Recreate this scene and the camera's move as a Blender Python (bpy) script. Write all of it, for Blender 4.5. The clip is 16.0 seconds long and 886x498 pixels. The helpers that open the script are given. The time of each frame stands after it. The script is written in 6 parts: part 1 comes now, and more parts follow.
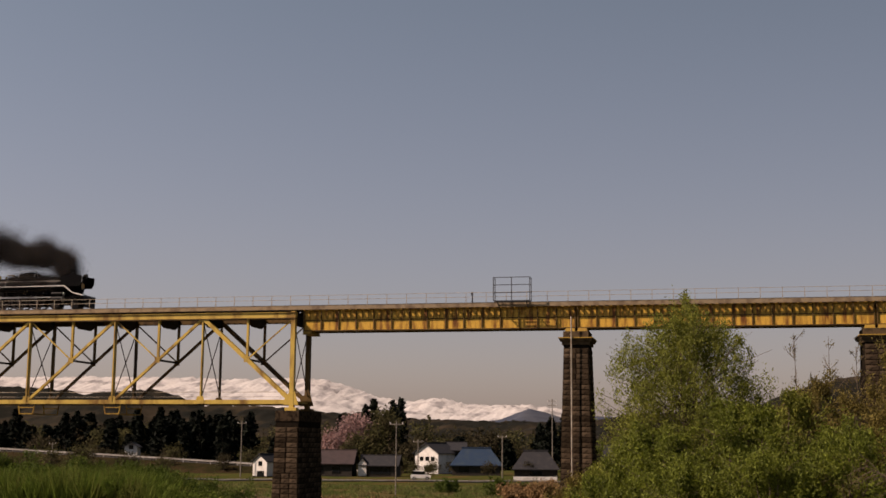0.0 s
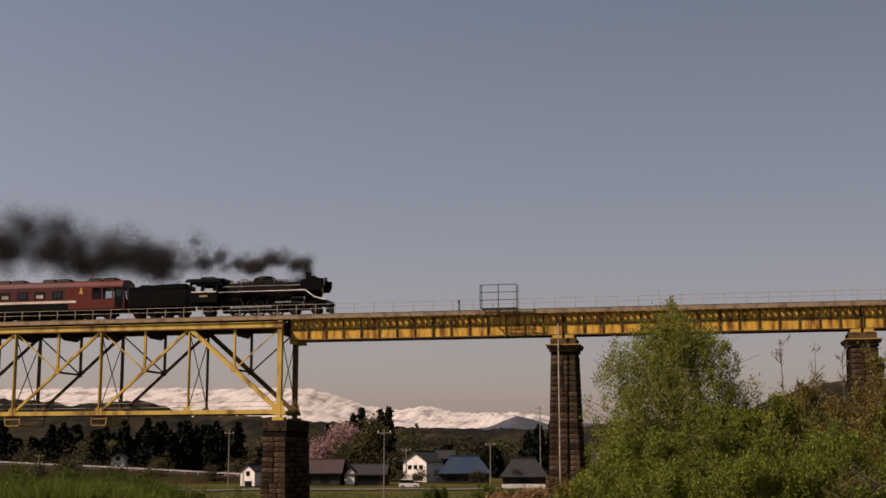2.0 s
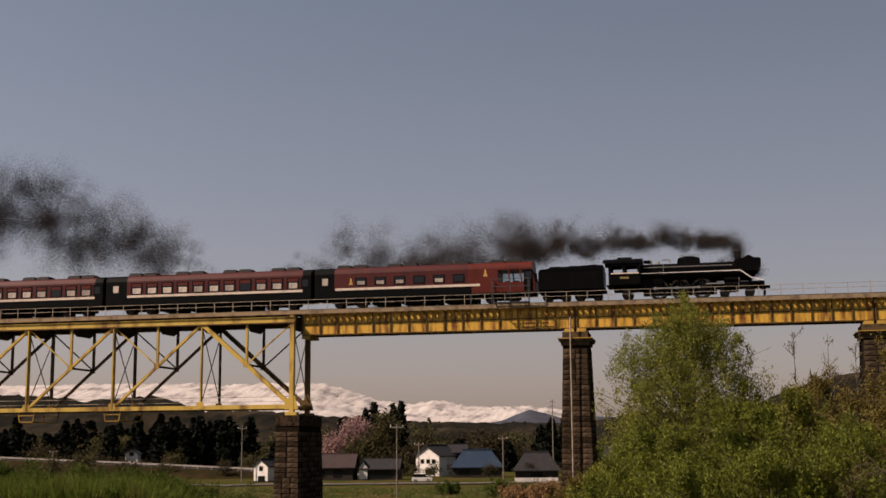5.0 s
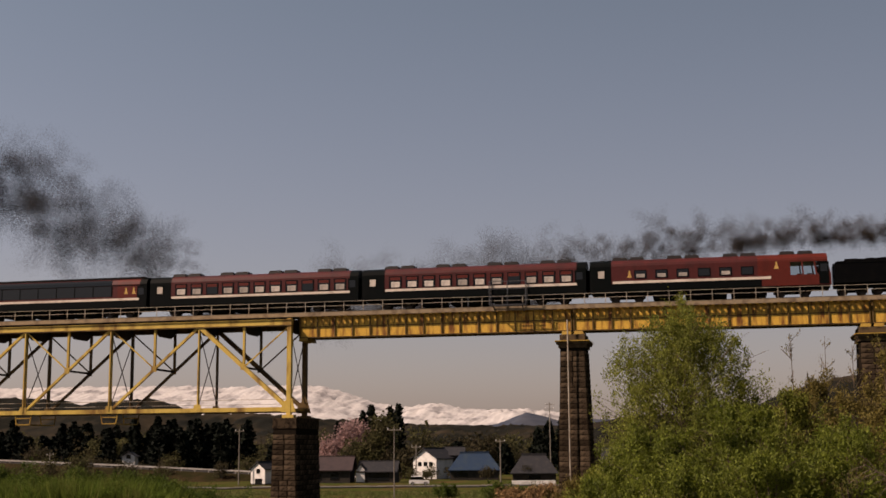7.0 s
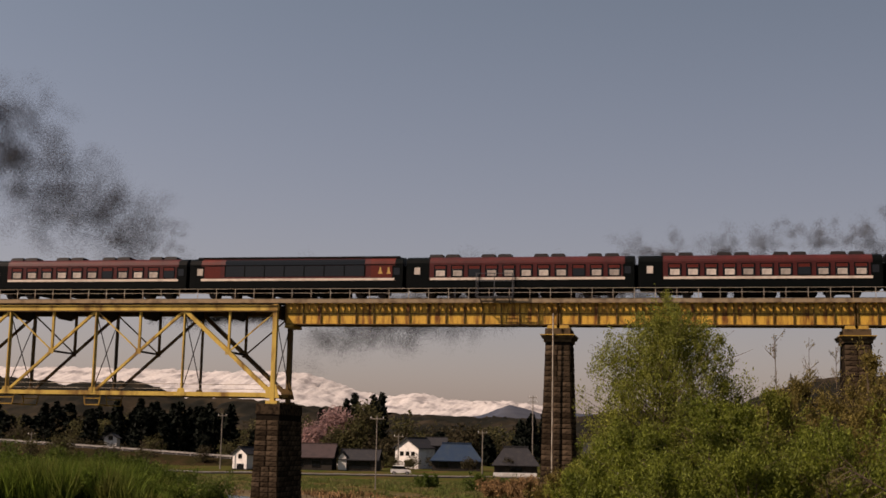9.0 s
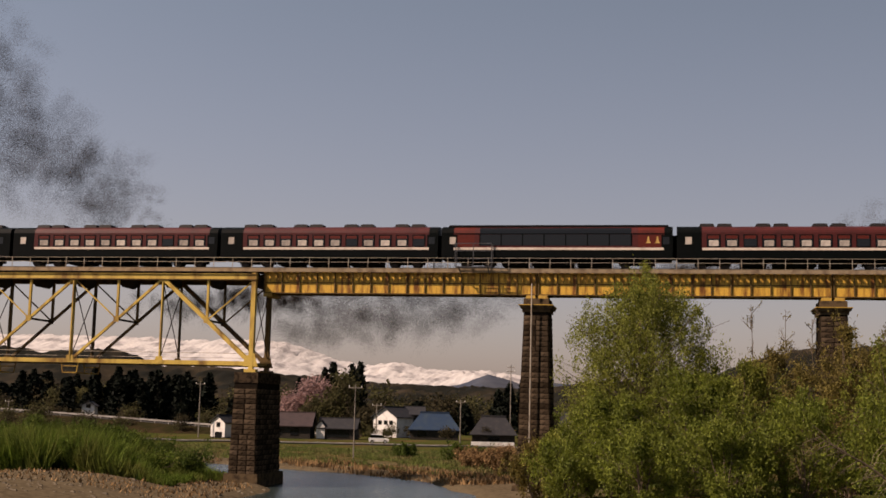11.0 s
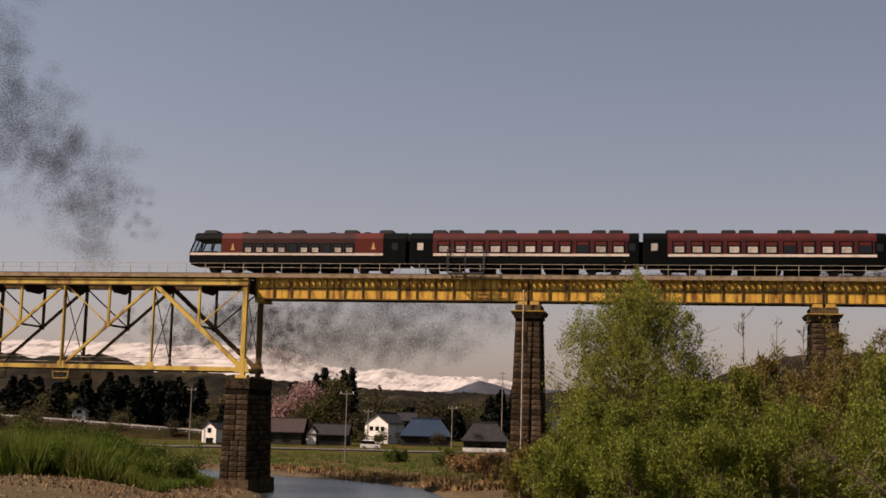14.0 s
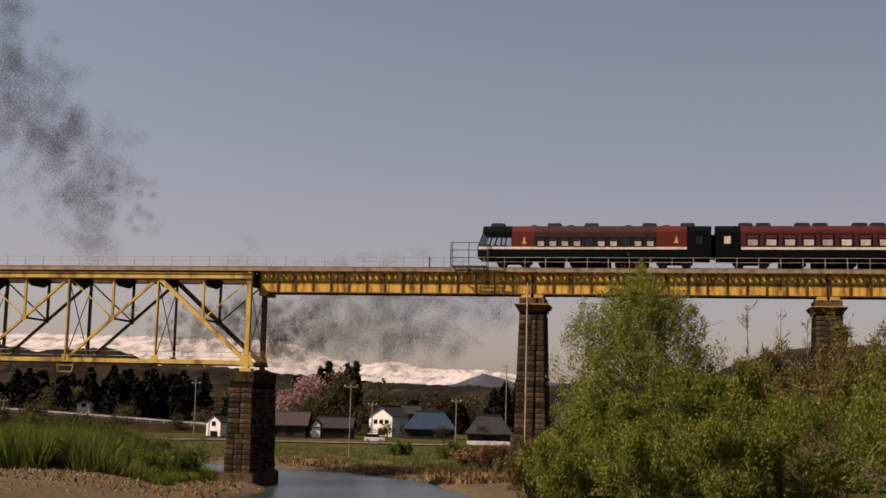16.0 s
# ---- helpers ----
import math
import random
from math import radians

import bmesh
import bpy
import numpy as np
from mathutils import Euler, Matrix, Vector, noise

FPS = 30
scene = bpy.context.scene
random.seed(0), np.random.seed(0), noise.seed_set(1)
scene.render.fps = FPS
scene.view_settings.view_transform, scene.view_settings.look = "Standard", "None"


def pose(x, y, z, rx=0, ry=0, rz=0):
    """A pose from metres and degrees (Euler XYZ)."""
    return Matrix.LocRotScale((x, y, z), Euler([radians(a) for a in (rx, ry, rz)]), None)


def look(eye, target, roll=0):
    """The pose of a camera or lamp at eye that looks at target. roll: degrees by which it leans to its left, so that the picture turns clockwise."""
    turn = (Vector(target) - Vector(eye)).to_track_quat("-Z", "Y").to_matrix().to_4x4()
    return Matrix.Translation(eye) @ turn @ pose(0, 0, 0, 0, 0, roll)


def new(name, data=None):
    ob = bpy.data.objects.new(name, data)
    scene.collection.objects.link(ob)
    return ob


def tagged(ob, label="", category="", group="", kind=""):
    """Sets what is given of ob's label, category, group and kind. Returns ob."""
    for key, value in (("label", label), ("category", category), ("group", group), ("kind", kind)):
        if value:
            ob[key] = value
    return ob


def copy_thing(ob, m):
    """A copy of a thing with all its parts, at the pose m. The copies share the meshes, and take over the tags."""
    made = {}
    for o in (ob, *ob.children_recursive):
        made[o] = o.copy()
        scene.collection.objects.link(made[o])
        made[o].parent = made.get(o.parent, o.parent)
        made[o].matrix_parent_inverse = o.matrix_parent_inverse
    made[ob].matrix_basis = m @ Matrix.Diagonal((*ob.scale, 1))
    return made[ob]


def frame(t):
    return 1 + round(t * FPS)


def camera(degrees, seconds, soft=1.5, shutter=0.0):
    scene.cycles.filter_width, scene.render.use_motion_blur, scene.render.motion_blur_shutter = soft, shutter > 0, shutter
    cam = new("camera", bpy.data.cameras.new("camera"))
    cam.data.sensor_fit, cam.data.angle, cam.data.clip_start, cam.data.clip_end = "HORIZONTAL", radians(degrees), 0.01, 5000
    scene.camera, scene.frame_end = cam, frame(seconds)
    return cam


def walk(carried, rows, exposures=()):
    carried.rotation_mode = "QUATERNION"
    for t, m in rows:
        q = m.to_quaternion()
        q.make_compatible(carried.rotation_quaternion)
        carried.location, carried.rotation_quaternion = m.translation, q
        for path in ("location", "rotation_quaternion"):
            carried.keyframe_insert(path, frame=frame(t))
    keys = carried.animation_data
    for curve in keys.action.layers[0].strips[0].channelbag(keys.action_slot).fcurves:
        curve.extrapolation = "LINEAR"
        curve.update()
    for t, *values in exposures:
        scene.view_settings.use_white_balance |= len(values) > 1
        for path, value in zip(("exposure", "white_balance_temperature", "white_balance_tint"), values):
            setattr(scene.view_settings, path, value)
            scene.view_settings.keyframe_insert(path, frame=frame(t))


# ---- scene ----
# The camera is held by hand on the near bank: it turns a little, and does not travel.
EYE = (0.0, -115.0, 7.3)
AIM = [
    (0.0, 8.71, -0.39, 11.84), (0.5, 8.66, 0.07, 11.84), (1.0, 8.71, 0.01, 11.52), (1.5, 8.87, 0.14, 11.24),
    (2.0, 9.07, 0.17, 11.31), (2.5, 9.01, 0.12, 11.41), (3.0, 8.96, 0.06, 11.47), (3.5, 8.79, -0.10, 11.50),
    (4.0, 8.81, 0.05, 11.65), (6.5, 8.78, 0.71, 11.87), (7.0, 8.93, 0.45, 11.75), (7.5, 8.95, 0.37, 11.64),
    (8.0, 9.04, 0.43, 11.74), (8.5, 8.99, 0.08, 11.56), (9.0, 8.51, -1.12, 10.97), (9.5, 7.28, -0.90, 10.49),
    (9.8, 7.08, -1.20, 10.25), (12.0, 7.26, -1.26, 9.87), (12.5, 7.18, -1.26, 9.75), (13.0, 7.35, -1.59, 9.55),
    (13.5, 7.43, -1.36, 9.57), (14.0, 7.45, -1.41, 9.62), (14.5, 7.37, -1.53, 9.64), (15.0, 7.33, -1.27, 9.63),
    (15.5, 7.30, -1.36, 9.60), (16.0, 7.14, -1.35, 9.80)]
cam = camera(38.3, 16.0, soft=1.6)
walk(cam, [(t, pose(*EYE, 90 + p, r, y)) for t, p, r, y in AIM], exposures=[(0.0, 0.42, 7000, 28.0), (8.5, 0.42, 7000, 28.0), (9.6, 0.47, 7000, 28.0), (11.9, 0.62, 7000, 28.0), (16.0, 0.62, 7000, 28.0)])

# ---- sky and sun: spring afternoon, hazy, sun to the left behind the camera
SUN_EL, SUN_AZ = 45.0, 240.0
world = bpy.data.worlds.new("sky")
world.use_nodes = True
scene.world = world
wn = world.node_tree.nodes
sky = wn.new("ShaderNodeTexSky")
sky.sky_type = "NISHITA"
sky.sun_disc = False
sky.sun_elevation, sky.sun_rotation = radians(SUN_EL), radians(SUN_AZ)
sky.air_density, sky.dust_density, sky.ozone_density = 1.2, 1.2, 1.0
wn["Background"].inputs["Strength"].default_value = 0.05
haze = wn.new("ShaderNodeHueSaturation")
haze.inputs["Saturation"].default_value = 0.74
world.node_tree.links.new(sky.outputs["Color"], haze.inputs["Color"])
# thin lilac haze low over the land, cleaner air above
way, up, tint, air = wn.new("ShaderNodeTexCoord"), wn.new("ShaderNodeSeparateXYZ"), wn.new("ShaderNodeValToRGB"), wn.new("ShaderNodeMix")
world.node_tree.links.new(way.outputs["Generated"], up.inputs["Vector"])
world.node_tree.links.new(up.outputs["Z"], tint.inputs["Fac"])
tint.color_ramp.elements[0].color, tint.color_ramp.elements[1].color = (1.06, 0.975, 1.035, 1), (0.91, 1.02, 0.96, 1)
tint.color_ramp.elements[1].position = 0.40
air.data_type, air.blend_type = "RGBA", "MULTIPLY"
air.inputs["Factor"].default_value = 1.0
world.node_tree.links.new(haze.outputs["Color"], air.inputs["A"])
world.node_tree.links.new(tint.outputs["Color"], air.inputs["B"])
# the haze is brighter towards the sun's side
side, glow = wn.new("ShaderNodeMath"), wn.new("ShaderNodeVectorMath")
side.operation, glow.operation = "MULTIPLY_ADD", "SCALE"
side.inputs[1].default_value, side.inputs[2].default_value = -0.32, 0.98
world.node_tree.links.new(up.outputs["X"], side.inputs[0])
world.node_tree.links.new(air.outputs["Result"], glow.inputs[0])
world.node_tree.links.new(side.outputs[0], glow.inputs["Scale"])
world.node_tree.links.new(glow.outputs[0], wn["Background"].inputs["Color"])
sun = new("sun", bpy.data.lights.new("sun", "SUN"))
sun.data.energy, sun.data.angle, sun.data.color = 5.0, radians(0.6), (1.0, 0.86, 0.68)
_ce = math.cos(radians(SUN_EL))
sun_to = Vector((math.sin(radians(SUN_AZ)) * _ce, math.cos(radians(SUN_AZ)) * _ce, math.sin(radians(SUN_EL))))
sun.matrix_world = look(sun_to * 300, (0, 0, 0))


# ---- materials
def mat(name, base, second=None, rough=0.7, metal=0.0, scale=3.0, fine=40.0, mix=0.5, bump=0.0, streak=1.0, spread=0.0, island=False, spec=0.2):
    """Base colour broken by a coarse and a fine noise; streak < 1 draws the coarse one out along z; spread varies by object or island."""
    m = bpy.data.materials.new(name)
    m.use_nodes = True
    n, k = m.node_tree.nodes, m.node_tree.links
    b = n["Principled BSDF"]
    b.inputs["Roughness"].default_value, b.inputs["Metallic"].default_value = rough, metal
    b.inputs["Specular IOR Level"].default_value = spec
    second = second or tuple(c * 0.6 for c in base)
    co, mp = n.new("ShaderNodeTexCoord"), n.new("ShaderNodeMapping")
    mp.inputs["Scale"].default_value = (1, 1, streak)
    k.new(co.outputs["Object"], mp.inputs["Vector"])
    big, small = n.new("ShaderNodeTexNoise"), n.new("ShaderNodeTexNoise")
    big.inputs["Scale"].default_value, big.inputs["Detail"].default_value = scale, 6
    small.inputs["Scale"].default_value, small.inputs["Detail"].default_value = fine, 3
    k.new(mp.outputs["Vector"], big.inputs["Vector"])
    k.new(co.outputs["Object"], small.inputs["Vector"])
    ramp = n.new("ShaderNodeValToRGB")
    ramp.color_ramp.elements[0].position, ramp.color_ramp.elements[1].position = 0.62 - 0.3 * mix, 0.80 - 0.25 * mix
    k.new(big.outputs["Fac"], ramp.inputs["Fac"])
    mx = n.new("ShaderNodeMix")
    mx.data_type = "RGBA"
    mx.inputs["A"].default_value, mx.inputs["B"].default_value = (*base, 1), (*second, 1)
    k.new(ramp.outputs["Color"], mx.inputs["Factor"])
    hs = n.new("ShaderNodeHueSaturation")
    k.new(mx.outputs["Result"], hs.inputs["Color"])
    ma = n.new("ShaderNodeMapRange")
    ma.inputs["To Min"].default_value, ma.inputs["To Max"].default_value = 0.72, 1.28
    k.new(small.outputs["Fac"], ma.inputs["Value"])
    val = ma.outputs["Result"]
    if spread:
        if island:
            rnd = n.new("ShaderNodeNewGeometry").outputs["Random Per Island"]
        else:
            rnd = n.new("ShaderNodeObjectInfo").outputs["Random"]
        mr = n.new("ShaderNodeMapRange")
        mr.inputs["To Min"].default_value, mr.inputs["To Max"].default_value = 1 - spread, 1 + spread
        k.new(rnd, mr.inputs["Value"])
        mu = n.new("ShaderNodeMath")
        mu.operation = "MULTIPLY"
        k.new(val, mu.inputs[0]), k.new(mr.outputs["Result"], mu.inputs[1])
        val = mu.outputs[0]
    k.new(val, hs.inputs["Value"])
    k.new(hs.outputs["Color"], b.inputs["Base Color"])
    if bump:
        bp = n.new("ShaderNodeBump")
        bp.inputs["Strength"].default_value, bp.inputs["Distance"].default_value = bump, 0.05
        k.new(small.outputs["Fac"], bp.inputs["Height"])
        k.new(bp.outputs["Normal"], b.inputs["Normal"])
    return m


M = {}
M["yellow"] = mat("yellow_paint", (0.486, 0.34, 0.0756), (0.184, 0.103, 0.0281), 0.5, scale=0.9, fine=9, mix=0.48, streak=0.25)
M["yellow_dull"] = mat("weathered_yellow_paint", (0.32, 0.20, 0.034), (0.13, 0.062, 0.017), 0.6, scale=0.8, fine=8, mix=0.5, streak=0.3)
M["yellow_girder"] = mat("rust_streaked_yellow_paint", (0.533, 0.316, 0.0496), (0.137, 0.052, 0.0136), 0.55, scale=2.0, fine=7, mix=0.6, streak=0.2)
# dark yellow: imitates shade on the far truss side and flange plates
M["yellow_dark"] = mat("dark_brown_yellow_paint", (0.10, 0.060, 0.018), (0.04, 0.023, 0.010), 0.7, scale=1.2, fine=7, mix=0.6, streak=0.3)
M["rust"] = mat("rusty_steel", (0.0216, 0.0134, 0.00768), (0.012, 0.0072, 0.0048), 0.8, scale=2, fine=15)
M["timber"] = mat("old_sleeper_timber", (0.0682, 0.0499, 0.0325), (0.0315, 0.0237, 0.0174), 0.9, scale=2, fine=20, spread=0.35)
M["plank"] = mat("weathered_guard_timber", (0.237, 0.18, 0.114), (0.133, 0.095, 0.0617), 0.9, scale=1.5, fine=12)
M["rail"] = mat("rail_steel", (0.2, 0.16, 0.128), (0.112, 0.072, 0.048), 0.45, 0.6, scale=2, fine=20)
M["pipe"] = mat("galvanised_pipe", (0.36, 0.32, 0.26), (0.22, 0.17, 0.12), 0.6, 0.3, scale=2, fine=15)
M["cage"] = mat("grey_painted_steel", (0.06, 0.064, 0.072), (0.04, 0.036, 0.032), 0.5, 0.2, scale=2, fine=15)
M["stone"] = mat("brown_stone", (0.0714, 0.0509, 0.0328), (0.0175, 0.0131, 0.00946), 0.9, scale=2.8, fine=9, mix=0.62, bump=0.8, spread=0.5, spec=0.0)
M["mortar"] = mat("dark_mortar", (0.0148, 0.0114, 0.00806), (0.00874, 0.00739, 0.00605), 0.95, scale=1.5, fine=10, bump=0.4, spec=0.0)
M["capstone"] = mat("cap_stone", (0.0845, 0.0598, 0.0345), (0.0358, 0.026, 0.0182), 0.9, scale=1.5, fine=8, mix=0.5, bump=0.4, spec=0.0)
M["black"] = mat("black_locomotive_paint", (0.0015, 0.0015, 0.00165), (0.003, 0.00275, 0.0025), 0.40, scale=1.5, fine=12, spec=0.07)
M["black_matt"] = mat("sooty_black", (0.0015, 0.0015, 0.0015), (0.003, 0.00275, 0.0025), 0.85, scale=1.5, fine=12, spec=0.07)
M["silver"] = mat("polished_steel", (0.496, 0.48, 0.448), (0.36, 0.344, 0.32), 0.3, 0.8, scale=3, fine=20)
M["brass"] = mat("brass", (0.48, 0.336, 0.12), (0.32, 0.208, 0.072), 0.3, 0.9, scale=3, fine=20)
M["maroon"] = mat("wine_red_coach_paint", (0.061, 0.0108, 0.00929), (0.0415, 0.00876, 0.00782), 0.45, scale=0.7, fine=4, mix=0.5, spec=0.25)
M["brown_coach"] = mat("dark_brown_coach_paint", (0.0392, 0.0137, 0.0118), (0.0269, 0.0108, 0.0098), 0.45, scale=0.8, fine=5, spec=0.2)
M["red"] = mat("bright_red_coach_paint", (0.084, 0.0118, 0.0063), (0.0588, 0.00928, 0.00504), 0.42, scale=0.8, fine=5, mix=0.4, spec=0.25)
M["roof_grey"] = mat("coach_roof_grey", (0.00588, 0.00462, 0.00462), (0.00924, 0.00756, 0.00756), 0.7, scale=1.2, fine=6)
M["cream"] = mat("cream_paint", (0.576, 0.496, 0.416), (0.44, 0.368, 0.304), 0.5, scale=1.5, fine=8)
M["white"] = mat("white_paint", (0.68, 0.663, 0.629), (0.527, 0.501, 0.468), 0.6, scale=1, fine=6)
M["green_black"] = mat("dark_green_coach_paint", (0.0015, 0.0025, 0.00225), (0.0025, 0.003, 0.00275), 0.45, scale=1, fine=8, spec=0.07)
M["gold"] = mat("gold_emblem_paint", (0.455, 0.294, 0.091), (0.35, 0.21, 0.063), 0.4, scale=3, fine=20)
M["under"] = mat("underframe_black", (0.002, 0.002, 0.00175), (0.004, 0.0035, 0.003), 0.85, scale=1.5, fine=10, spec=0.07)
M["wheel"] = mat("wheel_steel", (0.049, 0.042, 0.0385), (0.021, 0.0175, 0.014), 0.5, 0.5, scale=2, fine=15)
M["curtain"] = mat("pale_curtain_and_sky_pane", (0.425, 0.374, 0.323), (0.272, 0.238, 0.212), 0.9, scale=2, fine=12, spread=0.3)


def glass_mat(name, tint, rough=0.06):
    m = bpy.data.materials.new(name)
    m.use_nodes = True
    b = m.node_tree.nodes["Principled BSDF"]
    b.inputs["Base Color"].default_value, b.inputs["Roughness"].default_value = (*tint, 1), rough
    b.inputs["Specular IOR Level"].default_value = 0.35
    nz, bp = m.node_tree.nodes.new("ShaderNodeTexNoise"), m.node_tree.nodes.new("ShaderNodeBump")
    nz.inputs["Scale"].default_value, bp.inputs["Strength"].default_value = 1.5, 0.04
    m.node_tree.links.new(nz.outputs["Fac"], bp.inputs["Height"])
    m.node_tree.links.new(bp.outputs["Normal"], b.inputs["Normal"])
    return m


M["glass"] = glass_mat("dark_coach_glass", (0.008, 0.009, 0.010))
M["clear"] = glass_mat("clear_lounge_glass", (0.02, 0.025, 0.03))
_n, _k = M["clear"].node_tree.nodes, M["clear"].node_tree.links
_see, _mix = _n.new("ShaderNodeBsdfTransparent"), _n.new("ShaderNodeMixShader")
_see.inputs[0].default_value, _mix.inputs[0].default_value = (0.85, 0.90, 0.92, 1), 0.14
_k.new(_see.outputs[0], _mix.inputs[1]), _k.new(_n["Principled BSDF"].outputs[0], _mix.inputs[2]), _k.new(_mix.outputs[0], _n["Material Output"].inputs["Surface"])


# ---- mesh building
class Build:
    """Collects boxes, beams, tubes and loose faces for one mesh."""

    def __init__(self):
        self.v, self.f = [], []

    def add(self, verts, faces):
        o = len(self.v)
        self.v += [tuple(p) for p in verts]
        self.f += [tuple(i + o for i in f) for f in faces]
        return self

    def box(self, x0, x1, y0, y1, z0, z1, taper=0.0):
        t = taper
        return self.add([(x0, y0, z0), (x1, y0, z0), (x1, y1, z0), (x0, y1, z0), (x0 + t, y0 + t, z1), (x1 - t, y0 + t, z1), (x1 - t, y1 - t, z1), (x0 + t, y1 - t, z1)],
                        [(3, 2, 1, 0), (4, 5, 6, 7), (0, 1, 5, 4), (1, 2, 6, 5), (2, 3, 7, 6), (3, 0, 4, 7)])

    def beam(self, p, q, w, h, up=(0, 0, 1)):
        """A rectangular bar from p to q; w across, h in the plane of up."""
        p, q = Vector(p), Vector(q)
        d = (q - p).normalized()
        u = Vector(up)
        if abs(d.dot(u)) > 0.98:
            u = Vector((1, 0, 0))
        s = d.cross(u).normalized() * (w / 2)
        n = s.cross(d).normalized() * (h / 2)
        return self.add([p - s - n, p + s - n, p + s + n, p - s + n, q - s - n, q + s - n, q + s + n, q - s + n],
                        [(0, 1, 2, 3), (7, 6, 5, 4), (4, 5, 1, 0), (5, 6, 2, 1), (6, 7, 3, 2), (7, 4, 0, 3)])

    def tube(self, p, q, r, r2=None, n=10, caps=True):
        p, q = Vector(p), Vector(q)
        r2 = r if r2 is None else r2
        d = (q - p).normalized()
        a = d.orthogonal().normalized()
        b = d.cross(a)
        ring = [(math.cos(2 * math.pi * i / n), math.sin(2 * math.pi * i / n)) for i in range(n)]
        vs = [p + (a * c + b * s) * r for c, s in ring] + [q + (a * c + b * s) * r2 for c, s in ring]
        fs = [(i, (i + 1) % n, n + (i + 1) % n, n + i) for i in range(n)]
        if caps:
            fs += [tuple(range(n - 1, -1, -1)), tuple(range(n, 2 * n))]
        return self.add(vs, fs)

    def path(self, pts, r, n=6):
        for p, q in zip(pts, pts[1:]):
            self.tube(p, q, r, n=n)
        return self

    def extrude(self, outline, y0, y1, axis="y"):
        """A closed outline of (a, b) pairs: x, z pulled along y, or y, z pulled along x."""
        n = len(outline)
        if axis == "y":
            vs = [(a, y0, b) for a, b in outline] + [(a, y1, b) for a, b in outline]
        else:
            vs = [(y0, a, b) for a, b in outline] + [(y1, a, b) for a, b in outline]
        fs = [tuple(range(n)), tuple(range(2 * n - 1, n - 1, -1))] + [(i + n, (i + 1) % n + n, (i + 1) % n, i) for i in range(n)]
        return self.add(vs, fs)

    def dome(self, c, rx, ry, rz, n=12, rings=5):
        x, y, z = c
        vs, fs = [], []
        for j in range(rings):
            a = math.pi / 2 * j / rings
            for i in range(n):
                b = 2 * math.pi * i / n
                vs.append((x + rx * math.cos(a) * math.cos(b), y + ry * math.cos(a) * math.sin(b), z + rz * math.sin(a)))
        vs.append((x, y, z + rz))
        for j in range(rings - 1):
            fs += [(j * n + i, j * n + (i + 1) % n, (j + 1) * n + (i + 1) % n, (j + 1) * n + i) for i in range(n)]
        fs += [((rings - 1) * n + i, (rings - 1) * n + (i + 1) % n, len(vs) - 1) for i in range(n)]
        fs.append(tuple(range(n - 1, -1, -1)))
        return self.add(vs, fs)

    def mesh(self, name, material, smooth=False):
        me = bpy.data.meshes.new(name)
        me.from_pydata(self.v, [], self.f)
        me.materials.append(material)
        if smooth:
            me.shade_smooth()
            me.set_sharp_from_angle(angle=radians(40))
        me.update()
        return me


def mesh_np(name, verts, faces, material, smooth=False):
    """A mesh from arrays: verts (n, 3), faces (m, 3 or 4)."""
    me = bpy.data.meshes.new(name)
    verts, faces = np.asarray(verts, dtype=np.float32), np.asarray(faces, dtype=np.int32)
    k = faces.shape[1]
    me.vertices.add(len(verts)), me.vertices.foreach_set("co", verts.ravel())
    me.loops.add(faces.size), me.loops.foreach_set("vertex_index", faces.ravel())
    me.polygons.add(len(faces)), me.polygons.foreach_set("loop_start", np.arange(len(faces), dtype=np.int32) * k)
    me.update(calc_edges=True)
    me.materials.append(material)
    if smooth:
        me.shade_smooth()
    return me


def part(name, build, material, parent=None, label="", smooth=False, at=None):
    """One mesh object under a thing or a part; build is a Build or a mesh that alike parts share."""
    me = build.mesh(name, material, smooth) if isinstance(build, Build) else build
    ob = new(name, me)
    if parent is not None:
        ob.parent = parent
    if at is not None:
        ob.matrix_basis = at
    if label:
        ob["label"] = label
    return ob


def thing(name, label, category, group="", at=None, kind=""):
    ob = new(name)
    ob.empty_display_size = 0.3
    if at is not None:
        ob.matrix_basis = at
    return tagged(ob, label, category, group, kind)


T = Matrix.Translation


def leafy(m, share=0.45):
    """Lets light through thin leaves: a translucent share of the same colour."""
    n, k = m.node_tree.nodes, m.node_tree.links
    b, out = n["Principled BSDF"], n["Material Output"]
    tr, mx = n.new("ShaderNodeBsdfTranslucent"), n.new("ShaderNodeMixShader")
    mx.inputs[0].default_value = share
    k.new(b.inputs["Base Color"].links[0].from_socket, tr.inputs["Color"])
    k.new(b.outputs[0], mx.inputs[1]), k.new(tr.outputs[0], mx.inputs[2]), k.new(mx.outputs[0], out.inputs["Surface"])
# ---- the land
def river_dist(x, y):
    """Distance from the river's middle line."""
    pts = [(-240, 80), (-110, 50), (-62, 31), (-42, 19), (-31, 7.5), (-25, -7), (-23.5, -30), (-24, -75), (-30, -180), (-60, -400)]
    best = np.full(np.shape(x), 1e9)
    for (ax, ay), (bx, by) in zip(pts, pts[1:]):
        dx, dy = bx - ax, by - ay
        u = np.clip(((x - ax) * dx + (y - ay) * dy) / (dx * dx + dy * dy), 0, 1)
        best = np.minimum(best, np.hypot(x - ax - u * dx, y - ay - u * dy))
    return best


def wave(x, y, s, seed):
    return (np.sin(x * s * 1.13 + seed) * np.cos(y * s * 0.91 + seed * 1.7) + 0.5 * np.sin(x * s * 2.3 + y * s * 1.9 + seed * 3.1)
            + 0.25 * np.sin(x * s * 5.1 - y * s * 4.3 + seed * 0.7))


